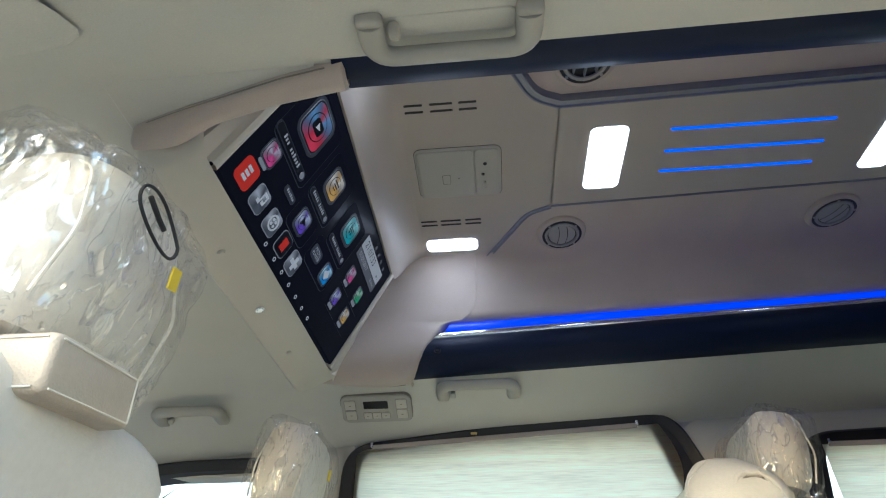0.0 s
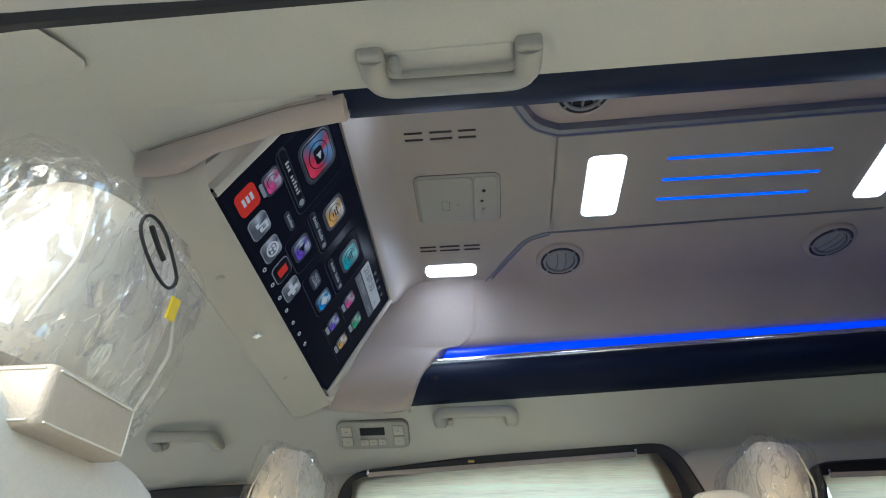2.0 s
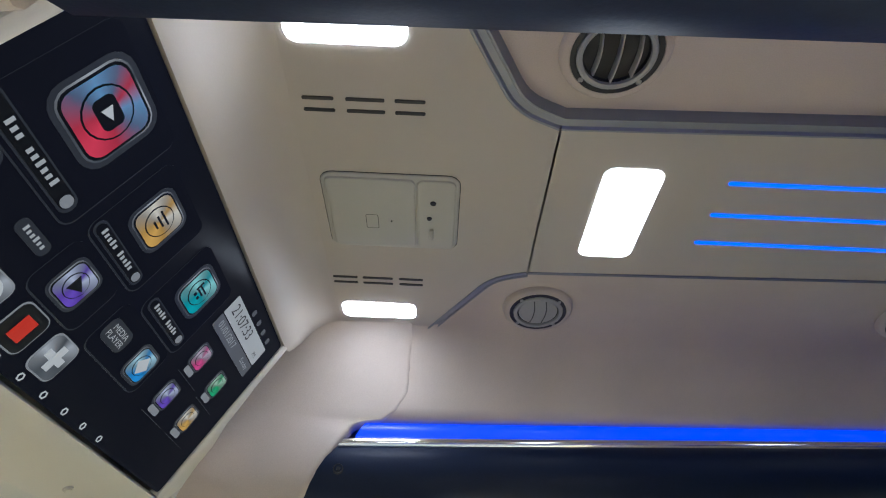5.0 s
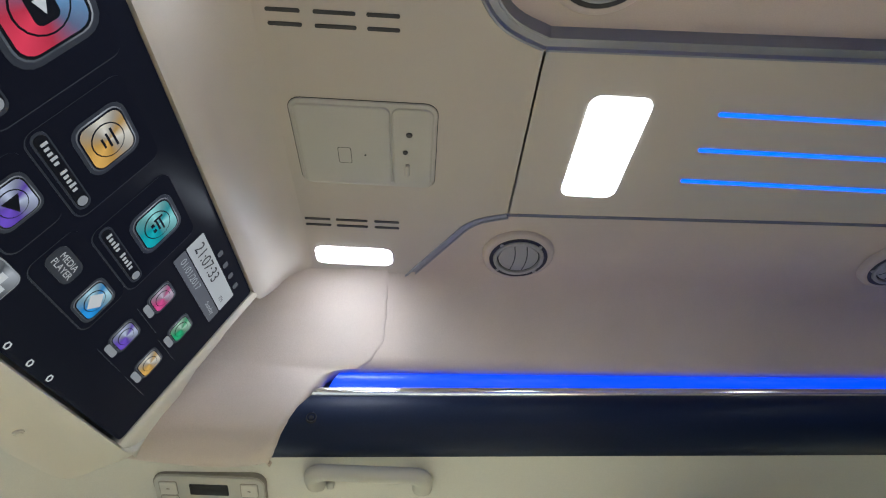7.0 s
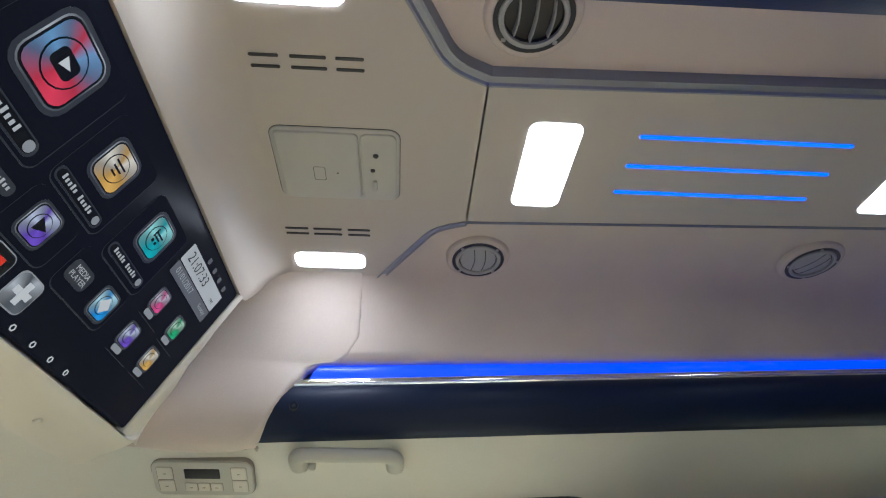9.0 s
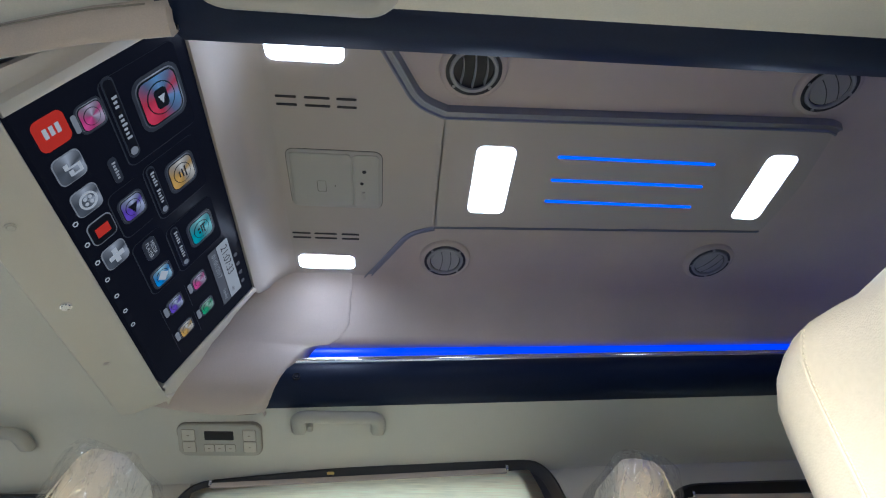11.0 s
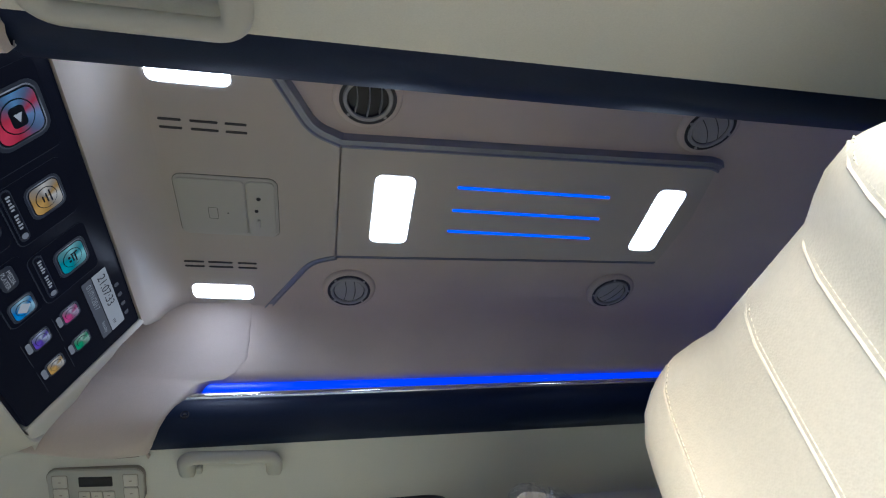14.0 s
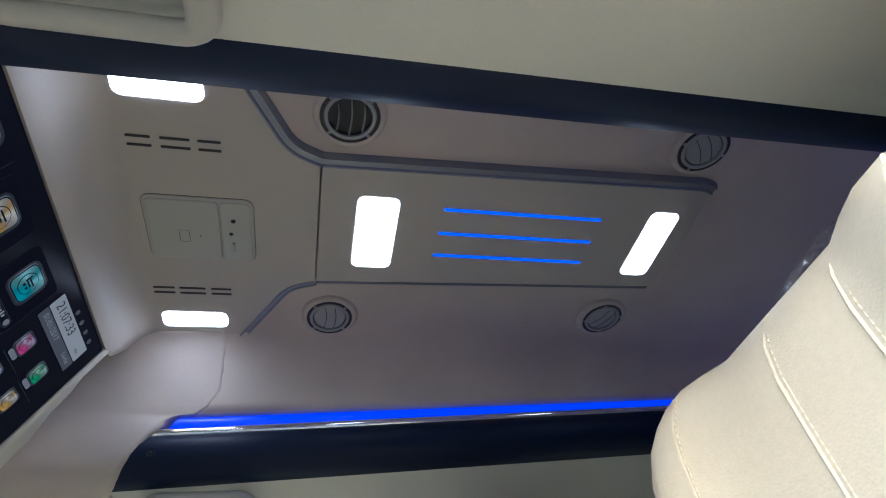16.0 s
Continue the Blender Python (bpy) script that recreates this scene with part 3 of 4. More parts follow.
M_ICON = {k: lit("icon_" + k, c, p) for k, c, p in (
    ("grey", (0.55, 0.57, 0.62), 0.45), ("white", (0.9, 0.92, 0.95), 0.6), ("dark", (0.02, 0.022, 0.03), 0.3), ("red", (0.85, 0.05, 0.03), 0.7),
    ("pink", (0.75, 0.12, 0.30), 0.35), ("violet", (0.20, 0.10, 0.55), 0.35), ("gold", (0.65, 0.38, 0.12), 0.35), ("teal", (0.05, 0.48, 0.52), 0.35),
    ("blue", (0.06, 0.32, 0.70), 0.4), ("green", (0.05, 0.42, 0.20), 0.3), ("rim", (0.10, 0.11, 0.14), 0.3), ("card", (0.009, 0.010, 0.018), 0.4),
    ("clock", (0.75, 0.77, 0.80), 0.55), ("date", (0.20, 0.21, 0.24), 0.5), ("rose", (0.70, 0.08, 0.10), 0.35))}

screen = empty("ceiling_screen", SM, "large black ceiling screen showing app icons", "screen")
part("glass", plate([(x + SW / 2, y + SH / 2) for x, y in rounded(SW, SH, 0.006)], -0.02, 0.0, 0.0015), M_SCREEN, screen)


def sheen_icon(name, one, two):
    """An icon face like turned metal: silver and coloured sectors round its centre."""
    m = lit(name, one, 0.85)
    nt = m.node_tree
    co = nt.nodes.new("ShaderNodeTexCoord")
    mp = nt.nodes.new("ShaderNodeMapping")
    mp.inputs["Rotation"].default_value = (0, 0, 0.7)
    gr = nt.nodes.new("ShaderNodeTexGradient")
    gr.gradient_type = "RADIAL"
    nt.links.new(co.outputs["Object"], mp.inputs["Vector"])
    nt.links.new(mp.outputs["Vector"], gr.inputs["Vector"])
    rp = nt.nodes.new("ShaderNodeValToRGB")
    ends = rp.color_ramp.elements
    ends[0].position, ends[0].color = 0.0, (*(0.5 * c for c in two), 1)
    ends[1].position, ends[1].color = 1.0, (*(0.5 * c for c in two), 1)
    for at, c, f in ((0.10, two, 1.15), (0.20, two, 0.45), (0.34, one, 0.8), (0.46, one, 1.3), (0.58, one, 0.7), (0.70, two, 0.5), (0.82, two, 1.1), (0.92, one, 0.7)):
        ends.new(at).color = (*(min(1.0, f * q) for q in c), 1)
    nt.links.new(gr.outputs["Fac"], rp.inputs["Fac"])
    nt.links.new(rp.outputs["Color"], nt.nodes["Principled BSDF"].inputs["Emission Color"])
    return m


for k, one, two in (("rose", (0.70, 0.05, 0.10), (0.10, 0.35, 0.60)), ("gold", (0.70, 0.40, 0.10), (0.75, 0.72, 0.65)), ("teal", (0.02, 0.40, 0.45), (0.35, 0.75, 0.75)),
                    ("pink", (0.70, 0.08, 0.28), (0.55, 0.50, 0.60)), ("violet", (0.16, 0.08, 0.55), (0.55, 0.60, 0.75)), ("blue", (0.03, 0.30, 0.75), (0.50, 0.75, 0.85)),
                    ("green", (0.03, 0.42, 0.18), (0.45, 0.65, 0.50)), ("metal", (0.10, 0.11, 0.13), (0.50, 0.52, 0.57))):
    M_ICON[k] = sheen_icon("icon_sheen_" + k, one, two)
M_ICON["card"] = M_SCREEN


def on_screen(name, w, h, r, x, y, z, key, label=""):
    ob = part(name, plate(rounded(w, h, r, 4), z - 0.0006, z), M_ICON[key], screen, label, smooth=False)
    ob.location = (x, y, 0)
    return ob


def icon(x, y, s, key, label="app icon"):
    on_screen("icon_glow", s * 1.14, s * 1.14, s * 0.27, x, y, 0.0011, "rim")
    on_screen("icon_rim", s, s, s * 0.22, x, y, 0.0015, "metal", label)
    on_screen("icon_gap", s * 0.95, s * 0.95, s * 0.20, x, y, 0.0019, "dark")
    on_screen("icon_face", s * 0.88, s * 0.88, s * 0.18, x, y, 0.0023, key)
    r = s * 0.31
    for name, q, z0, z1, skin in (("icon_ring", 1.08, 0.0023, 0.0026, "dark"), ("icon_disc", 1.0, 0.0026, 0.0030, key)):
        bm = plate([(r * q * math.cos(k * math.tau / 20), r * q * math.sin(k * math.tau / 20)) for k in range(20)], z0, z1)
        part(name, bm, M_ICON[skin], screen, smooth=False).location = (x, y, 0)


def caption_strokes(x0, x1, y, h, z=0.0025, gap=()):
    """A line of unreadable writing as short upright bars."""
    n = max(3, int((x1 - x0) / (h * 0.72)))
    step = (x1 - x0) / n
    for k in range(n):
        if k not in gap:
            part("caption_stroke", box(x0 + (k + 0.5) * step, y + (0.0 if k % 3 else h * 0.1), z, step * 0.5, h * (0.85 if k % 3 == 0 else 0.6), 0.0006), M_ICON["clock"], screen, smooth=False)


# cards behind the icons, then icons and caption bars
for x, y, w, h in ((0.088, 0.175, 0.136, 0.13), (0.222, 0.175, 0.105, 0.105), (0.350, 0.172, 0.105, 0.105), (0.215, 0.088, 0.085, 0.06), (0.337, 0.088, 0.12, 0.06)):
    on_screen("card_rim", w, h, 0.012, x, y, 0.0004, "rim")
    on_screen("card", w - 0.0016, h - 0.0016, 0.011, x - 0.0006, y + 0.0008, 0.0009, "card")
icon(0.086, 0.193, 0.074, "rose")
on_screen("caption_rim", 0.126, 0.019, 0.009, 0.081, 0.125, 0.0011, "rim")
on_screen("caption", 0.118, 0.015, 0.007, 0.081, 0.125, 0.0018, "dark")
caption_strokes(0.044, 0.114, 0.125, 0.0095, gap=(3,))
on_screen("pin", 0.012, 0.012, 0.0055, 0.133, 0.125, 0.0025, "grey")
on_screen("play_plate", 0.030, 0.022, 0.006, 0.086, 0.193, 0.0036, "dark")
bm = plate([(0.081, 0.187), (0.094, 0.193), (0.081, 0.199)], 0.0040, 0.0044)
part("play_mark", bm, M_ICON["white"], screen, smooth=False)
for x, key in ((0.219, "gold"), (0.348, "teal")):
    icon(x, 0.186, 0.052, key)
    on_screen("caption_rim", 0.094, 0.016, 0.0075, x, 0.136, 0.0011, "rim")
    on_screen("caption", 0.088, 0.0125, 0.006, x, 0.136, 0.0018, "dark")
    caption_strokes(x - 0.038, x + 0.024, 0.136, 0.0078, gap=(5,))
    on_screen("pin", 0.010, 0.010, 0.0046, x + 0.037, 0.136, 0.0025, "grey")
for k in range(3):
    part("icon_mark", moved(box(0, 0, 0, 0.020 - 0.005 * k, 0.0022, 0.0006), Matrix.Translation((0.219, 0.192 - 0.006 * k, 0.0034))), M_ICON["dark"], screen, smooth=False)
bm = bmesh.new()
box(0.347, 0.186, 0.0034, 0.016, 0.0022, 0.0006, bm=bm), box(0.349, 0.191, 0.0034, 0.018, 0.0022, 0.0006, bm=bm), box(0.340, 0.190, 0.0034, 0.0022, 0.012, 0.0006, bm=bm)
box(0.344, 0.180, 0.0034, 0.004, 0.004, 0.0006, bm=bm), box(0.352, 0.180, 0.0034, 0.004, 0.004, 0.0006, bm=bm)
part("icon_mark", bm, M_ICON["dark"], screen, smooth=False)
icon(0.053, 0.089, 0.036, "pink")
on_screen("caption_bar", 0.026, 0.007, 0.003, 0.052, 0.066, 0.0018, "grey")
on_screen("app_tile", 0.043, 0.043, 0.009, 0.043, 0.036, 0.0018, "red", "red app tile")
bm = bmesh.new()
for bx, by, bw, bh in ((0.041, 0.0445, 0.013, 0.005), (0.041, 0.036, 0.012, 0.005), (0.041, 0.0275, 0.013, 0.005)):
    box(bx, by, 0.0028, bw, bh, 0.0012, bm=bm)
part("tile_mark", bm, M_ICON["white"], screen, smooth=False)
for x, key in ((0.098, "grey"), (0.154, "grey"), (0.210, "dark"), (0.264, "grey")):
    on_screen("tile_rim", 0.041, 0.041, 0.009, x, 0.035, 0.0012, "grey")
    on_screen("app_tile", 0.038, 0.038, 0.008, x, 0.035, 0.0019, "dark" if key == "dark" else "metal")
bm = bmesh.new()
box(0.094, 0.030, 0.0028, 0.008, 0.006, 0.0012, 0.0004, bm=bm), box(0.105, 0.034, 0.0028, 0.008, 0.006, 0.0012, 0.0004, bm=bm)
box(0.0972, 0.038, 0.0028, 0.002, 0.016, 0.0012, bm=bm), box(0.1082, 0.041, 0.0028, 0.002, 0.016, 0.0012, bm=bm), box(0.1027, 0.0475, 0.0028, 0.013, 0.004, 0.0012, bm=bm)
part("tile_mark", bm, M_ICON["white"], screen, smooth=False)
part("tile_mark", moved(lathe([(0.0135, 0), (0.0135, 0.001), (0.0105, 0.001), (0.0105, 0)], 24), Matrix.Translation((0.154, 0.036, 0.0026))), M_ICON["white"], screen, smooth=False)
for dx, dy in ((0.004, 0.004), (-0.004, 0.004), (0.004, -0.004), (-0.004, -0.004)):
    part("tile_mark", moved(lathe([(0.0, 0.001), (0.0026, 0.001), (0.0026, 0)], 12), Matrix.Translation((0.154 + dx, 0.036 + dy, 0.0026))), M_ICON["white"], screen, smooth=False)
bm = bmesh.new()
box(0.210, 0.035, 0.0028, 0.016, 0.022, 0.001, 0.0004, bm=bm)
part("tile_mark", bm, M_ICON["red"], screen, smooth=False)
bm = bmesh.new()
box(0.264, 0.035, 0.0028, 0.025, 0.008, 0.001, bm=bm), box(0.264, 0.035, 0.0036, 0.008, 0.025, 0.001, bm=bm)
part("tile_mark", bm, M_ICON["white"], screen, smooth=False)
on_screen("caption_bar", 0.042, 0.014, 0.006, 0.142, 0.088, 0.0018, "rim")
caption_strokes(0.127, 0.157, 0.088, 0.0065)
icon(0.212, 0.089, 0.040, "violet")
part("play_mark", plate([(0.206, 0.081), (0.222, 0.089), (0.206, 0.097)], 0.0031, 0.0037), M_ICON["dark"], screen, smooth=False)
on_screen("caption_plate", 0.044, 0.026, 0.009, 0.304, 0.088, 0.0014, "rim")
for text, dy in (("MEDIA", 0.0045), ("PLAYER", -0.0045)):
    part("lettering", words(text, 0.0098, 0.304, 0.088 + dy, 0.0022), M_ICON["white"], screen, smooth=False)
icon(0.369, 0.087, 0.038, "blue")
part("icon_mark", plate([(0.369, 0.076), (0.380, 0.087), (0.369, 0.098), (0.358, 0.087)], 0.0031, 0.0037), M_ICON["white"], screen, smooth=False)
for x, y, key in ((0.450, 0.146, "pink"), (0.451, 0.087, "violet"), (0.526, 0.143, "green"), (0.527, 0.087, "gold")):
    icon(x, y, 0.032, key)
    on_screen("caption_bar", 0.024, 0.0085, 0.0035, x, y - 0.022, 0.0018, "grey")
    on_screen("shelf_line", 0.062, 0.0008, 0.0003, x + 0.012, y - 0.030, 0.0012, "rim")
on_screen("clock_plate", 0.152, 0.030, 0.002, 0.492, 0.217, 0.0016, "clock", "white clock field")
on_screen("date_plate", 0.152, 0.020, 0.002, 0.492, 0.190, 0.0016, "date")
part("lettering", words("21:07:33", 0.0235, 0.466, 0.2175, 0.0024), M_ICON["dark"], screen, smooth=False)
part("lettering", words("PM", 0.009, 0.548, 0.211, 0.0024), M_ICON["dark"], screen, smooth=False)
part("lettering", words("01/01/2017", 0.0145, 0.458, 0.1905, 0.0024), M_ICON["clock"], screen, smooth=False)
part("lettering", words("Sunday", 0.0105, 0.542, 0.1905, 0.0024), M_ICON["clock"], screen, smooth=False)
for k in range(4):
    on_screen("status_mark", 0.009, 0.009, 0.003, 0.474 + 0.027 * k, 0.241, 0.0014, "date")
for x in (0.175, 0.216, 0.254, 0.293, 0.333, 0.372, 0.410):
    part("navigation_mark", moved(lathe([(0.0042, 0), (0.0042, 0.0008), (0.0028, 0.0008), (0.0028, 0)], 6), Matrix.Translation((x, 0.007, 0.0006))), M_ICON["white"], screen, smooth=False)

# screen surround
surround = empty("screen_surround", (0, 0, 0), "beige moulded surround of the ceiling screen", "trim")
PRO = [(-0.262, 1.185), (-0.2485, 1.1775), (-0.2455, 1.173), (-0.2475, 1.168), (-0.262, 1.160), (-0.288, 1.148), (-0.308, 1.138), (-0.318, 1.136), (-0.325, 1.141), (-0.331, 1.16), (-0.335, 1.24)]
rows = []
for y, k in ((-0.402, 3.2), (-0.395, 2.3), (-0.386, 1.2), (-0.377, 0.5), (-0.366, 0.12), (-0.35, 0.0), (-0.2, 0), (-0.03, 0), (0.14, 0), (0.280, 0.0), (0.300, 0.06), (0.316, 0.25), (0.328, 0.6), (0.336, 1.2), (0.345, 2.0)):
    rows.append([(x, y, z + k * 0.02) for x, z in PRO])
part("lower_bezel", loft(rows), M_TRIM, surround)
for y0, y1, s in ((-0.339, -0.42, -1), (0.265, 0.37, 1)):
    rows = []
    for k in range(8):
        q = -0.004 + 0.270 * k / 7
        row = []
        for dy, dn in ((0.0, -0.012), (0.0005, 0.0015), (0.003, 0.004), (0.010, 0.005), (0.016, 0.003), (0.021, -0.006), (0.05, -0.012), (0.11, -0.02)):
            p = SO + SV * q + SN * dn
            row.append((p.x, y0 + s * min(dy, 0.021 + (0.09 if s > 0 else 0.022) * (1 - k / 7)), p.z))
        rows.append(row)
    part("side_bezel", loft(rows), M_TRIM, surround)
rows = []
for y, f in ((-0.365, 1), (-0.2, 1), (0, 1), (0.2, 1), (0.27, 1), (0.285, 0.98), (0.297, 0.9), (0.31, 0.74), (0.325, 0.5), (0.34, 0.26), (0.356, 0.03)):
    rows.append([(-0.10 + (x + 0.10) * (0.3 + 0.7 * f), y, 1.4857 + (z - 1.4857) * f) for x, z in ((-0.130, 1.417), (-0.1205, 1.4125), (-0.118, 1.4115), (-0.112, 1.418), (-0.104, 1.436), (-0.094, 1.455), (-0.08, 1.471), (-0.064, 1.481), (-0.05, 1.4848), (-0.042, 1.4857))])
part("upper_bezel", loft(rows), M_PANEL, surround)
for y, r in ((-0.196, 0.0065), (-0.030, 0.008), (0.136, 0.0055)):
    bm = lathe([(0.0, 0.003), (r * 0.6, 0.003), (r * 0.75, 0.0015), (r, 0.002), (r * 1.05, -0.002)], 20)
    bm.transform(basis((-0.288, y, 1.1475), (0, 1, 0), (0.90, 0, 0.43)))
    part("knob", bm, M_CHROME if r > 0.0075 else M_TRIM, surround, "small chrome lock" if r > 0.0075 else "")


# ---------------------------------------------------------------- grab handles
def handle(x0, x1, sgn, a=0.472, group="grab handles"):
    """A folded U-shaped handle on the headliner: bar towards the middle, legs outwards."""
    xm = (x0 + x1) / 2
    t = Vector((0, sgn * 0.879, -0.477))
    nrm = Vector((0, -sgn * 0.477, -0.879))
    o = Vector((xm, YC + sgn * a, section(a) + rise(xm))) + nrm * 0.004
    m = basis(o, (1, 0, 0), t) if sgn < 0 else basis(o, (-1, 0, 0), t)
    # in this frame x runs along the cabin, y outwards, z into the cabin
    h = empty("grab_handle", m, "beige plastic folding grab handle on the headliner", "grab handle", group)
    L = (x1 - x0) / 2
    up = 0.026 if sgn > 0 else 0.020
    path = rounded_path([(-L + 0.012, 0.033, 0.006), (-L + 0.011, -0.014, up), (L - 0.011, -0.014, up), (L - 0.012, 0.033, 0.006)], 0.024, 7)
    n = len(path)
    rad = [(0.0165 if sgn > 0 else 0.0148) - 0.003 * math.sin(math.pi * k / (n - 1)) for k in range(n)]
    part("grip", tube(path, rad, 14, 0.85), M_GREY, h)
    for s in (-1, 1):
        part("foot", box(s * (L - 0.012), 0.034, 0.005, 0.028, 0.022, 0.018, 0.006, 3), M_GREY, h)
    if sgn < 0:
        part("recess", plate(rounded(2 * L - 0.05, 0.040, 0.008), -0.004, 0.003, 0.002, Matrix.Translation((0, 0.014, 0))), M_LINER, h)
    s = -1 if sgn < 0 else 1
    part("coat_hook", box(s * (L - 0.036), 0.024, 0.012, 0.012, 0.016, 0.016, 0.004, 3), M_GREY, h, "small coat hook")


handle(-0.024, 0.168, 1, a=0.462)
handle(-0.008, 0.178, -1, a=0.487)
handle(-0.72, -0.545, 1)

# climate control on the headliner
ca = 0.506
co = Vector((-0.178, YC + ca, section(ca) + rise(-0.178))) + Vector((0, -0.477, -0.879)) * 0.002
climate = empty("climate_control", basis(co, (-1, 0, 0), (0, 0.879, -0.477)), "beige rear climate control panel with dark display", "control panel")
part("gap", plate(rounded(0.1752, 0.0832, 0.0195), -0.01, 0.0008, 0.0), M_SEAM, climate)
part("housing", plate(rounded(0.172, 0.080, 0.018), -0.01, 0.005, 0.003), M_GREY, climate)
part("display", plate(rounded(0.060, 0.022, 0.002), 0.004, 0.0068, 0.0008, Matrix.Translation((0.0, -0.014, 0))), M_BLACK, climate, "dark display")
for x in (-0.063, 0.063):
    for y in (-0.015, 0.015):
        part("joint", plate(rounded(0.0282, 0.0292, 0.004), 0.004, 0.0054, 0.0, Matrix.Translation((x, y, 0))), M_SEAM, climate)
        part("button_mark", box(x, y, 0.0074, 0.005, 0.0016, 0.0006), M_SEAM, climate)
        part("button", plate(rounded(0.026, 0.027, 0.003), 0.004, 0.0072, 0.0015, Matrix.Translation((x, y, 0))), M_TRIM, climate)
for x in (-0.022, 0.0, 0.022):
    part("joint", plate(rounded(0.0218, 0.0198, 0.0035), 0.004, 0.0054, 0.0, Matrix.Translation((x, 0.018, 0))), M_SEAM, climate)
    part("button_mark", box(x, 0.018, 0.0074, 0.005, 0.0016, 0.0006), M_SEAM, climate)
    part("button", plate(rounded(0.020, 0.018, 0.0025), 0.004, 0.0072, 0.0015, Matrix.Translation((x, 0.018, 0))), M_TRIM, climate)


# ---------------------------------------------------------------- windows of the far side
def window(name, pts, y, label, drawn=True):
    """pts: the outer outline of the rubber seal in x, z."""
    w = empty(name, (0, y, 0), label, "window", kind="structure")
    pts = [(p[0], p[1]) for p in rounded_path([*[(a, b, 0) for a, b in pts], (*pts[0], 0)], 0.07, 8)]
    n = len(pts)
    c = Vector((sum(p[0] for p in pts) / n, sum(p[1] for p in pts) / n))
    nrm = []
    for i, p in enumerate(pts):
        t = (Vector(pts[(i + 1) % n]) - Vector(pts[i - 1])).normalized()
        q = Vector((-t.y, t.x))
        nrm.append(q if q.dot(c - Vector(p)) > 0 else -q)
    rows = []
    for d, yy in ((-0.004, 0.012), (0.0, -0.006), (0.006, -0.011), (0.014, -0.008), (0.022, -0.004), (0.028, -0.003), (0.032, 0.02), (0.034, 0.06)):
        rows.append([(p[0] + q.x * d, yy, p[1] + q.y * d) for p, q in zip(pts, nrm)])
    part("window_seal", loft(rows, closed=True), M_BLACK, w, "black rubber seal")
    if drawn:
        rows = [[(c.x + (p[0] - c.x) * (kx if p[0] > c.x else max(kx, 0.92)), yy, c.y + (p[1] - c.y) * kz) for p in pts] for kx, kz, yy in ((0.985, 0.985, -0.0025), (0.70, 0.94, -0.0025), (0.70, 0.94, 0.003), (0.985, 0.985, 0.003))]
        part("window_frame", loft(rows, closed=True), M_BLACK, w, "black painted frame")
    bm = bmesh.new()
    bm.faces.new([bm.verts.new((p[0] + q.x * 0.02, 0.062, p[1] + q.y * 0.02)) for p, q in zip(pts, nrm)])
    pane = part("pane", bm, M_GLASS, w, smooth=False)
    pane.visible_shadow = False
    return w


YW = YC + SIDE
w1 = window("window_1", [(-0.285, 0.60), (-0.268, 1.100), (0.10, 1.138), (0.545, 1.162), (0.66, 0.86), (0.66, 0.60)], YW - 0.012, "window with black rubber seal behind a drawn cream blind")
w2 = window("window_2", [(0.74, 0.60), (0.83, 1.10), (1.2, 1.113), (1.72, 1.10), (1.72, 0.60)], YW - 0.012, "rear window with black seal behind a drawn cream blind")
w3 = window("window_3", [(-1.3, 0.60), (-1.1, 1.02), (-0.7, 1.075), (-0.43, 1.08), (-0.40, 0.60)], YW - 0.012, "clear front door window", False)


def blind(x0, x1, z0, z1, c0, c1, c2):
    b = empty("window_blind", (0, YW - 0.019, 0), "drawn cream woven window blind with a beige hem", "blind", "window blinds")
    rows = []
    for k in range(24):
        s = k / 23
        row = []
        for j in range(30):
            u = j / 29
            x = c0 + (c1 - c0) * u
            zt = z0 + (z1 - z0) * (x - x0) / (x1 - x0)
            xx = x + (c2 - c1) * u * math.sin(math.pi * min(1.0, (1 - s) / 0.42 + 0.05))
            row.append((xx, 0.0025 * math.sin(u * 9 + 1) * (1 - s), 0.6 + (zt - 0.6) * s))
        rows.append(row)
    part("cloth", loft(rows), M_BLIND, b)
    p = Vector((x0 - 0.004, -0.002, z0)), Vector((x1 + 0.004, -0.002, z1))
    d = (p[1] - p[0])
    bm = box(0, 0, 0, d.length, 0.008, 0.011, 0.002, m=Matrix.Translation((p[0] + p[1]) / 2) @ Matrix.Rotation(-math.atan2(d.z, d.x), 4, "Y"))
    part("hem_bar", bm, M_SUEDE, b, "beige hem bar")
    for q in p:
        part("hook", box(q.x, -0.006, q.z + 0.005, 0.007, 0.007, 0.012, 0.002), M_CHROME, b)
    c = p[0] + d * 0.39
    part("pull_tab", box(c.x, -0.008, c.z + 0.012, 0.016, 0.006, 0.006, 0.002), M_BRASS, b, "small yellow pull tab")


blind(-0.195, 0.447, 1.093, 1.128, -0.236, 0.497, 0.536)
blind(0.88, 1.64, 1.070, 1.077, 0.862, 1.68, 1.70)

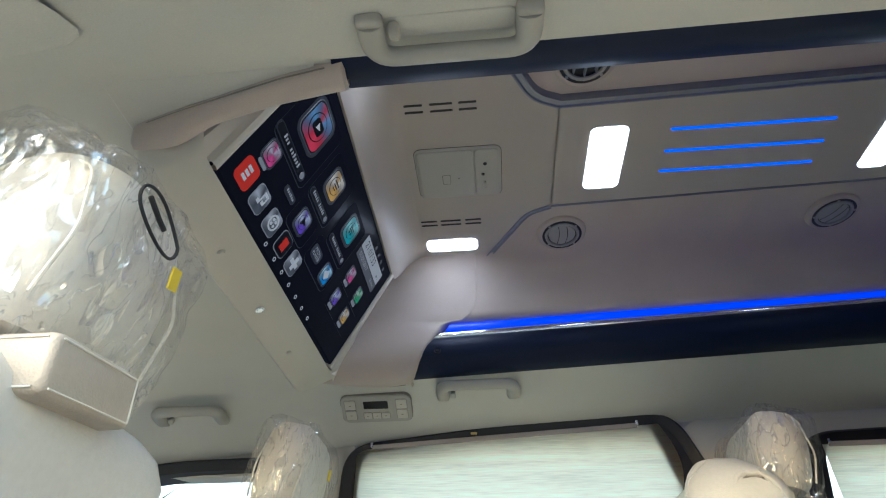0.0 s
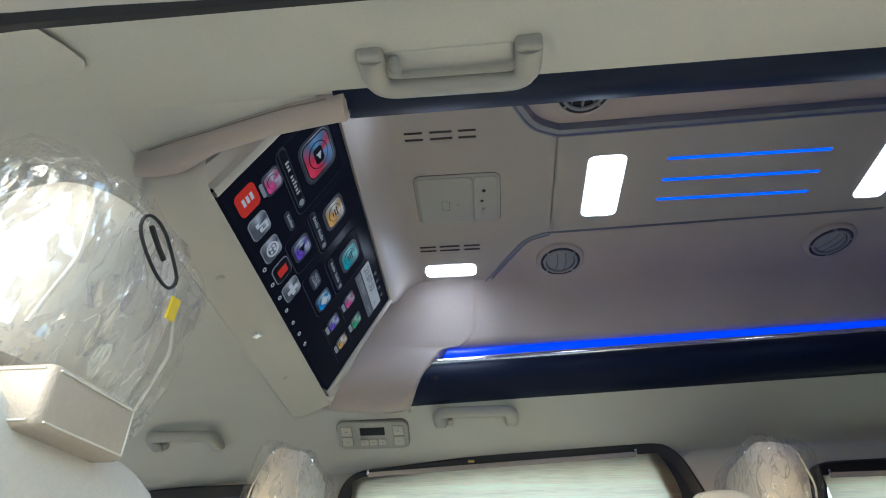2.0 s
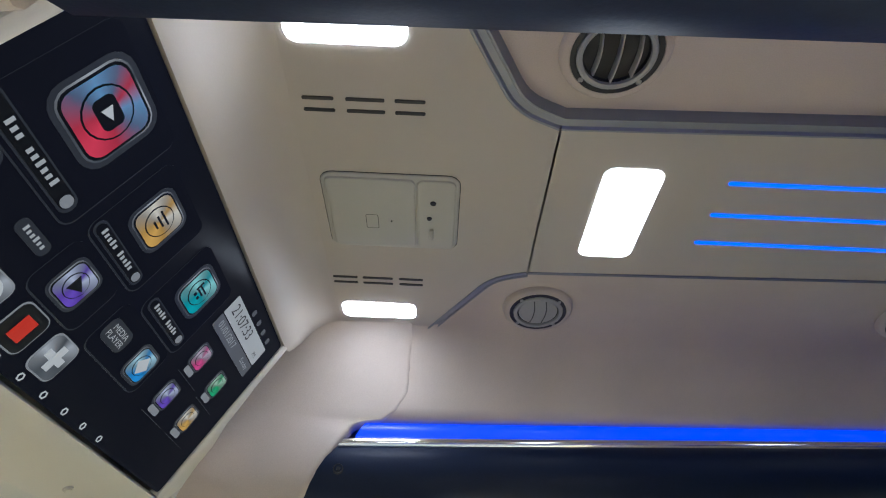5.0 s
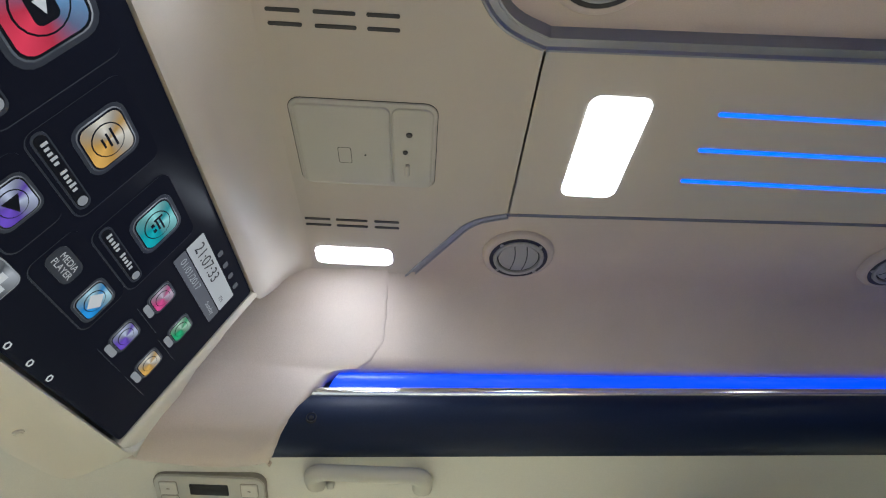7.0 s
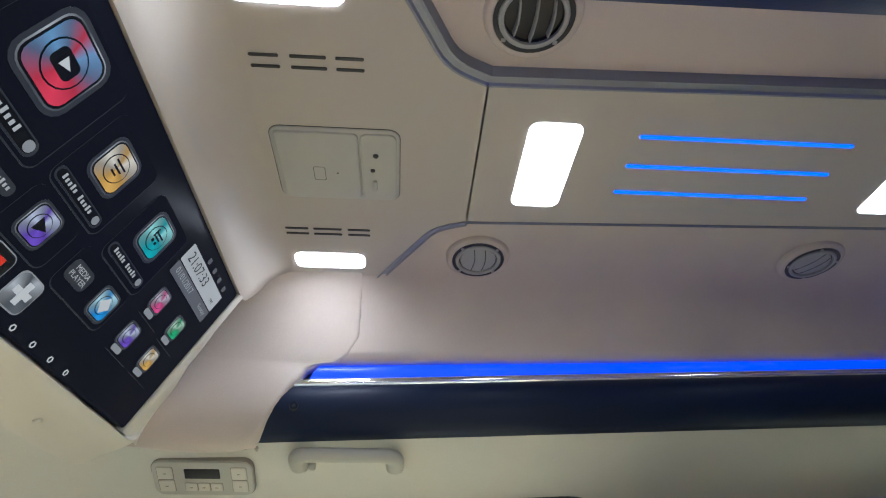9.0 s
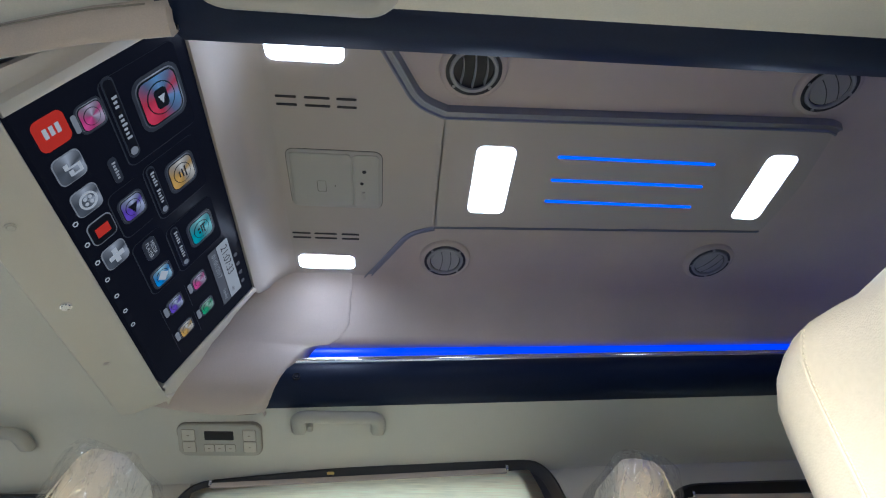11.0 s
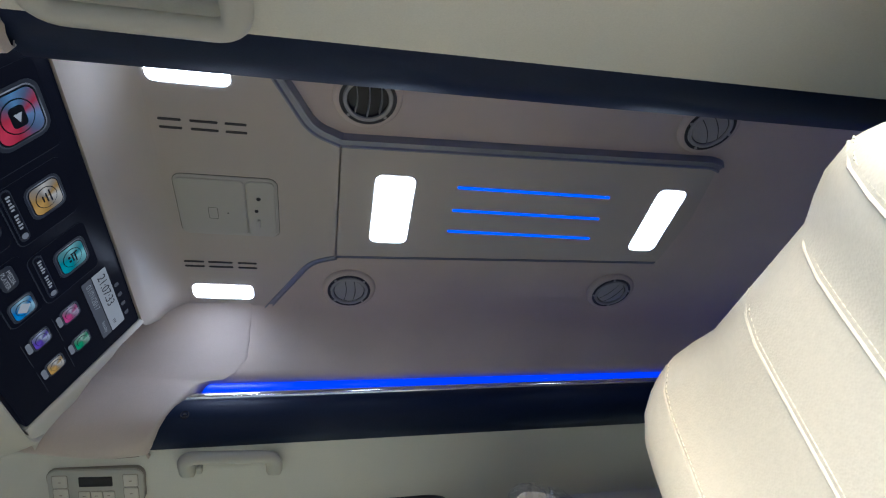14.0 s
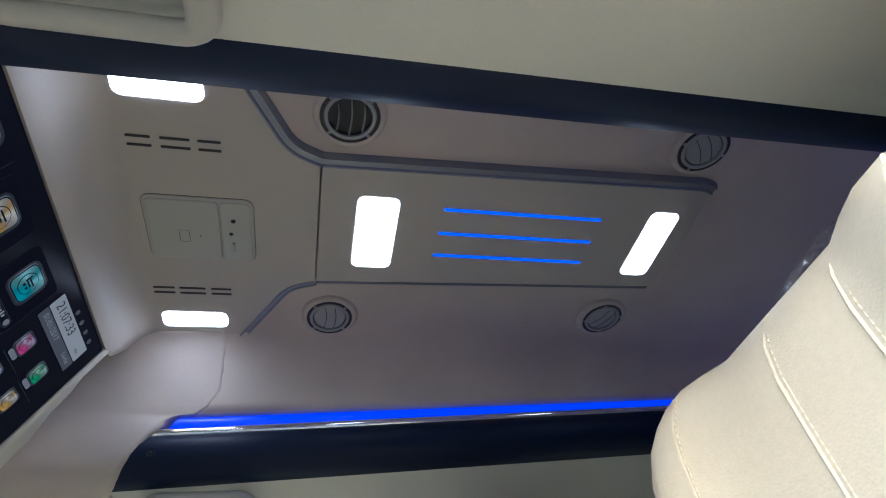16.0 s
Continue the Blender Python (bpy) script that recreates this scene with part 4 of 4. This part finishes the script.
# pillar trim between the two windows
rows = []
for x, b in ((0.565, 0.0), (0.575, 0.010), (0.60, 0.016), (0.70, 0.018), (0.78, 0.016), (0.805, 0.0)):
    top = 1.118 + rise(x) - 0.6 * max(0, 0.60 - x)
    rows.append([(x + 0.12 * max(0, 0.95 - z), YW - b * min(1, (top - z) * 30 + 0.05), z) for z in (top, top - 0.006, top - 0.02, top - 0.06, 0.9, 0.7, 0.3)])
thing("pillar_trim", loft(rows), M_TRIM, "beige moulded pillar trim between the windows", "trim", kind="structure")
rows = []
for x, b in ((-0.435, 0.0), (-0.425, 0.010), (-0.39, 0.016), (-0.31, 0.015), (-0.275, 0.0)):
    top = 1.095 + rise(x)
    rows.append([(x, YW - b * min(1, (top - z) * 30 + 0.05), z) for z in (top, top - 0.006, top - 0.02, top - 0.06, 0.9, 0.7, 0.3)])
thing("pillar_trim", loft(rows), M_TRIM, "beige moulded pillar trim behind the front door", "trim", kind="structure")

# rubber seal round the open sliding door
path = rounded_path([(-0.36, YC - SIDE - 0.005, 0.0), (-0.36, YC - SIDE - 0.005, 1.106), (0.70, YC - SIDE - 0.005, 1.118), (0.70, YC - SIDE - 0.005, 0.0)], 0.08, 6)
thing("door_seal", tube(path, 0.011, 8, up=(0, 1, 0)), M_BLACK, "black rubber seal of the open sliding door", "trim", kind="structure")


# ---------------------------------------------------------------- seats
def cushion(w, d, h, r, seg=5, taper=1.0, crown=0.0):
    """A padded block round the origin: x depth, y width, z height."""
    rows = []
    n = 9
    for k in range(n):
        s = k / (n - 1)
        a = (s - 0.5) * math.pi
        z = math.sin(a)
        e = math.cos(a) ** 0.35 if abs(math.cos(a)) > 1e-4 else 0.02
        zz = (abs(z) ** 0.75) * (1 if z > 0 else -1) * h / 2
        f = 1 + (taper - 1) * s
        inset = (1 - e) * r
        ring_ = []
        for x, y in rounded(max(0.01, d * f - 2 * inset), max(0.01, w * f - 2 * inset), max(0.004, min(r, d * f / 2 - inset - 0.001)), seg):
            ring_.append((x, y, zz + crown * (1 - (2 * y / w) ** 2) * s))
        rows.append(ring_)
    return loft(rows, closed=True, cap=True)


def wrap(w, d, h, seed, shag=0.0):
    """A crumpled clear bag round a headrest."""
    rnd = random.Random(seed)
    bm = cushion(w, d, h, 0.05, 7, 1.0)
    bmesh.ops.subdivide_edges(bm, edges=bm.edges, cuts=2, use_grid_fill=True)
    for v in bm.verts:
        p = v.co
        k = noise.noise(p * 19 + Vector((seed, 0, 0))) * 0.010 + noise.noise(p * 60 + Vector((0, seed, 0))) * 0.004
        low = max(0, -p.z / (h / 2) - 0.45)
        v.co = p + Vector((p.x, p.y, p.z * 0.5)).normalized() * (k + 0.004 - low * 0.02 + shag * low * noise.noise(p * 130) * 0.06) - Vector((0, 0, low * 0.035 * shag))
    return bm


def headrest(at, w=0.28, d=0.105, h=0.20, seed=1, tags=True, marks=False):
    """Padded headrest in a clear bag, on two steel posts; its front looks along -x."""
    hr = empty("headrest", at, "cream leather headrest in crumpled clear plastic wrapping", "headrest", "headrests")
    part("cushion", cushion(w, d, h, 0.058, 8, 0.92, 0.012), M_LEATHER, hr)
    bag = part("wrapping", wrap(w + 0.02, d + 0.02, h + 0.015, seed, 1.0), M_FILM, hr, "crumpled clear plastic bag")
    for s in (-1, 1):
        part("post", tube([(0.0, s * 0.07, -h / 2 - 0.09), (0.0, s * 0.07, -h / 2 + 0.03)], 0.007, 10, up=(0, 1, 0)), M_CHROME, hr)
        rows = [(-d / 2 * 0.82, s * w * 0.40, -h * 0.36), (-d / 2 * 0.9, s * w * 0.405, 0.0), (-d / 2 * 0.6, s * w * 0.39, h * 0.40), (0, s * w * 0.385, h * 0.475), (d / 2 * 0.6, s * w * 0.39, h * 0.40), (d / 2 * 0.95, s * w * 0.405, 0.0), (d / 2 * 0.85, s * w * 0.40, -h * 0.36)]
        part("piping", tube(rounded_path(rows, 0.012, 3), 0.0018, 6, up=(0, 1, 0)), M_STITCH, hr)
    skin = BVHTree.FromPolygons([v.co for v in bag.data.vertices], [p.vertices for p in bag.data.polygons])

    def lay(y, z):
        """The point on the back of the bag at y, z."""
        hit = skin.ray_cast(Vector((1, y, z)), Vector((-1, 0, 0)))[0]
        return (hit.x if hit else d / 2) + 0.002

    if tags:
        part("tag", box(0, 0, 0, 0.002, 0.014, 0.022, m=Matrix.Translation((lay(w * 0.14, 0.022), w * 0.14, 0.022)) @ Matrix.Rotation(0.2, 4, "X")), M_YELLOW, hr, "yellow paper tag")
    if marks:
        part("loose_film", moved(wrap(0.12, 0.10, 0.10, seed + 9, 0.3), Matrix.Translation((-0.085, -0.015, 0.115))), M_FILM, hr, "loose end of the plastic bag")
        # dark oval print on the bag
        oval = []
        for k in range(25):
            a = k * math.tau / 24
            u, v = 0.038 * math.cos(a), 0.017 * math.sin(a)
            y, z = -0.022 + u * 0.93 + v * 0.37, 0.052 - u * 0.37 + v * 0.93
            oval.append((lay(y, z), y, z))
        part("printed_oval", tube(oval, 0.0017, 6, up=(1, 0, 0), cap=False), M_BLACK, hr, "dark printed oval")
        for u0, u1, v in ((-0.026, 0.010, 0.003),):
            bar = []
            for k in range(4):
                u = u0 + (u1 - u0) * k / 3
                y, z = -0.022 + u * 0.93 + v * 0.37, 0.052 - u * 0.37 + v * 0.93
                bar.append((lay(y, z), y, z))
            part("printed_bar", tube(bar, 0.0026, 6, up=(1, 0, 0)), M_BLACK, hr, "dark printed bar")
    return hr


def seat(x, y, lean, label, w=0.46, top=1.0, seams=()):
    """A captain's seat facing -x; x is where the front of the backrest's top edge stands."""
    st = empty("seat", (x, y, 0), label, "seat", "cabin seats")

    def outline(f):
        """Height, front edge, depth and half width at the share f of the backrest."""
        z = 0.30 + (top - 0.30) * f
        up = max(0.0, (f - 0.86) / 0.14)
        thick = 0.15 - 0.10 * up ** 3
        half = w / 2 * (0.9 + 0.1 * min(1.0, f / 0.4)) - 0.05 * up ** 3
        return z, -(top - z) * math.tan(radians(lean)) + 0.035 * up ** 3, thick, half

    def bolster(py, half):
        q = abs(py) / half
        return -0.022 * math.sin(max(0.0, min(1.0, (q - 0.45) / 0.55)) * math.pi * 0.8)

    rows = []
    for f in (0.0, 0.1, 0.25, 0.4, 0.55, 0.68, 0.78, 0.86, 0.90, 0.94, 0.97, 0.99, 1.0):
        z, fx, thick, half = outline(f)
        row = []
        r = min(0.055, thick / 2 - 0.002)
        side = [(px, py) for px, py in rounded(thick, 2 * half, r, 6)]
        pts = []
        for i, (px, py) in enumerate(side):
            qx, qy = side[(i + 1) % len(side)]
            pts.append((px, py))
            if abs(qy - py) > 0.1:
                pts += [(px + (qx - px) * k / 12, py + (qy - py) * k / 12) for k in range(1, 12)]
        for px, py in pts:
            row.append((fx + thick / 2 + px + (bolster(py, half) if px < 0 else 0), py, z))
        rows.append(row)
    part("backrest", loft(rows, closed=True, cap=True), M_LEATHER, st, angle=60)
    for sy in seams:
        line = []
        for k in range(15):
            f = 0.35 + 0.64 * k / 14
            z, fx, thick, half = outline(f)
            py = max(-half * 0.97, min(half * 0.97, sy - y))
            r = min(0.055, thick / 2 - 0.002)
            edge = max(0.0, abs(py) - (half - r))
            line.append((fx + r - math.sqrt(max(0.0, r * r - edge * edge)) + bolster(py, half) + 0.0002, py, z))
        part("seam", tube(line, 0.0018, 6, up=(0, 1, 0)), M_LEATHER, st, "raised piped seam")
        bm = bmesh.new()
        for a, b in zip(line, line[1:]):
            a, b = Vector(a), Vector(b)
            d = b - a
            for k in range(max(1, int(d.length / 0.006))):
                p = a + d * ((k + 0.5) / max(1, int(d.length / 0.006))) + Vector((-0.0004, -0.0055, 0))
                box(0, 0, 0, 0.0012, 0.0012, 0.0040, bm=bm, m=None)
                bmesh.ops.transform(bm, matrix=Matrix.Translation(p) @ d.to_track_quat("Z", "Y").to_matrix().to_4x4(), verts=list(bm.verts)[-8:])
        part("stitching", bm, M_STITCH, st, "row of cream stitches", smooth=False)
    part("cushion", moved(cushion(w * 0.98, 0.5, 0.16, 0.05), Matrix.Translation((-0.25 - (top - 0.4) * math.tan(radians(lean)) + 0.05, 0, 0.36))), M_LEATHER, st)
    part("base", box(-0.30, 0, 0.145, 0.42, w * 0.8, 0.29, 0.02), M_BLACK, st, "dark seat base")
    return st


near_seat = seat(0.61, -0.40, 0, "cream leather captain's seat by the open door", w=0.455, top=0.985, seams=(-0.19, -0.263, -0.395, -0.48, -0.56))
loop = [(0.014 + 0.004 * math.sin(5 * k), -0.195 + 0.034 * math.cos(k * math.tau / 28), 0.905 + 0.052 * math.sin(k * math.tau / 28)) for k in range(29)]
part("piping", tube(loop, 0.005, 8, up=(1, 0, 0), cap=False), M_LEATHER, near_seat, "gathered piping loop")
part("tag", box(0.004, -0.085, 0.835, 0.003, 0.018, 0.012, 0.001), material("blue_cloth", (0.02, 0.05, 0.30), 0.8), near_seat, "small blue cloth tag")
far_seat = seat(0.44, 0.36, 3, "cream leather captain's seat beneath the blind", w=0.46, top=0.935, seams=(0.18, 0.27, 0.45, 0.54))
arch = rounded_path([(0.010, -0.221, 0.70), (0.020, -0.221, 0.83), (0.047, -0.221, 0.893), (0.075, -0.220, 0.903), (0.103, -0.221, 0.893), (0.124, -0.221, 0.83), (0.118, -0.221, 0.70)], 0.02, 6)
part("piping", tube([(x + 0.0012 * math.sin(2.1 * k), y, z + 0.0012 * math.sin(1.7 * k)) for k, (x, y, z) in enumerate(arch)], 0.0045, 8, up=(0, 1, 0)), M_LEATHER, far_seat, "gathered piping arch")
part("joint", tube([(0.072 + (x - 0.072) * 0.86, y - 0.0005, z - 0.007) for x, y, z in arch], 0.0022, 6, up=(0, 1, 0)), M_SEAM, far_seat, "gathered joint inside the piping")
seat(-0.345, -0.475, 12, "cream leather front seat with a pouch behind its headrest", w=0.40, top=0.83)
seat(-0.36, 0.36, 12, "cream leather front passenger seat", w=0.46, top=0.85)
headrest(pose(0.83, -0.41, 1.02, 0, 12, 0), seed=5, tags=False, h=0.15)
headrest(pose(0.636, 0.36, 0.972, 0, 12, 0), seed=3, tags=False, w=0.24, d=0.11, h=0.145)
headrest(pose(-0.283, -0.450, 0.932, 0, 8, 0), seed=2, w=0.20, h=0.172, d=0.145, marks=True)
headrest(pose(-0.320, 0.36, 0.97, 0, 8, 0), seed=7, w=0.24, h=0.175)

# leather pouch strapped round the headrest posts of the front seat
pouch = empty("seat_pouch", pose(-0.335, -0.475, 0.811, 6, 0, 0), "cream leather pouch with stitched edges behind the front headrest", "pouch")
part("body", box(0, 0, 0, 0.29, 0.107, 0.046, 0.007, 3), M_TAN, pouch)
for q in (-0.018, 0.018):
    part("stitching", tube([(0.1452, -0.047, q), (0.1454, 0.0, q), (0.1452, 0.047, q)], 0.0008, 6, up=(1, 0, 0)), M_STITCH, pouch)
    part("stitching", tube([(-0.138, -0.0537, q), (0.0, -0.0539, q), (0.138, -0.0537, q)], 0.0008, 6, up=(0, 1, 0)), M_STITCH, pouch)
part("stitching", tube([(0.1452, 0.047, -0.018), (0.1453, 0.047, 0.0), (0.1452, 0.047, 0.018)], 0.0008, 6, up=(1, 0, 0)), M_STITCH, pouch)

# moulded cover on the headliner above the open door
rows = []
for x, k in ((-0.75, 0.0), (-0.70, 1.0), (-0.36, 1.0), (-0.31, 0.8), (-0.285, 0.4), (-0.276, 0.0)):
    rows.append([(x, YC - a, section(a) + rise(x) - 0.006 * k * q) for a, q in ((0.515 + 0.03 * (1 - k), -0.3), (0.52 + 0.03 * (1 - k), 0.8), (0.535 + 0.02 * (1 - k), 1.0), (0.57, 1.0), (0.60, 1.0))])
thing("door_trim", loft(rows), M_LINER, "beige moulded cover on the headliner above the door", "trim", kind="structure")
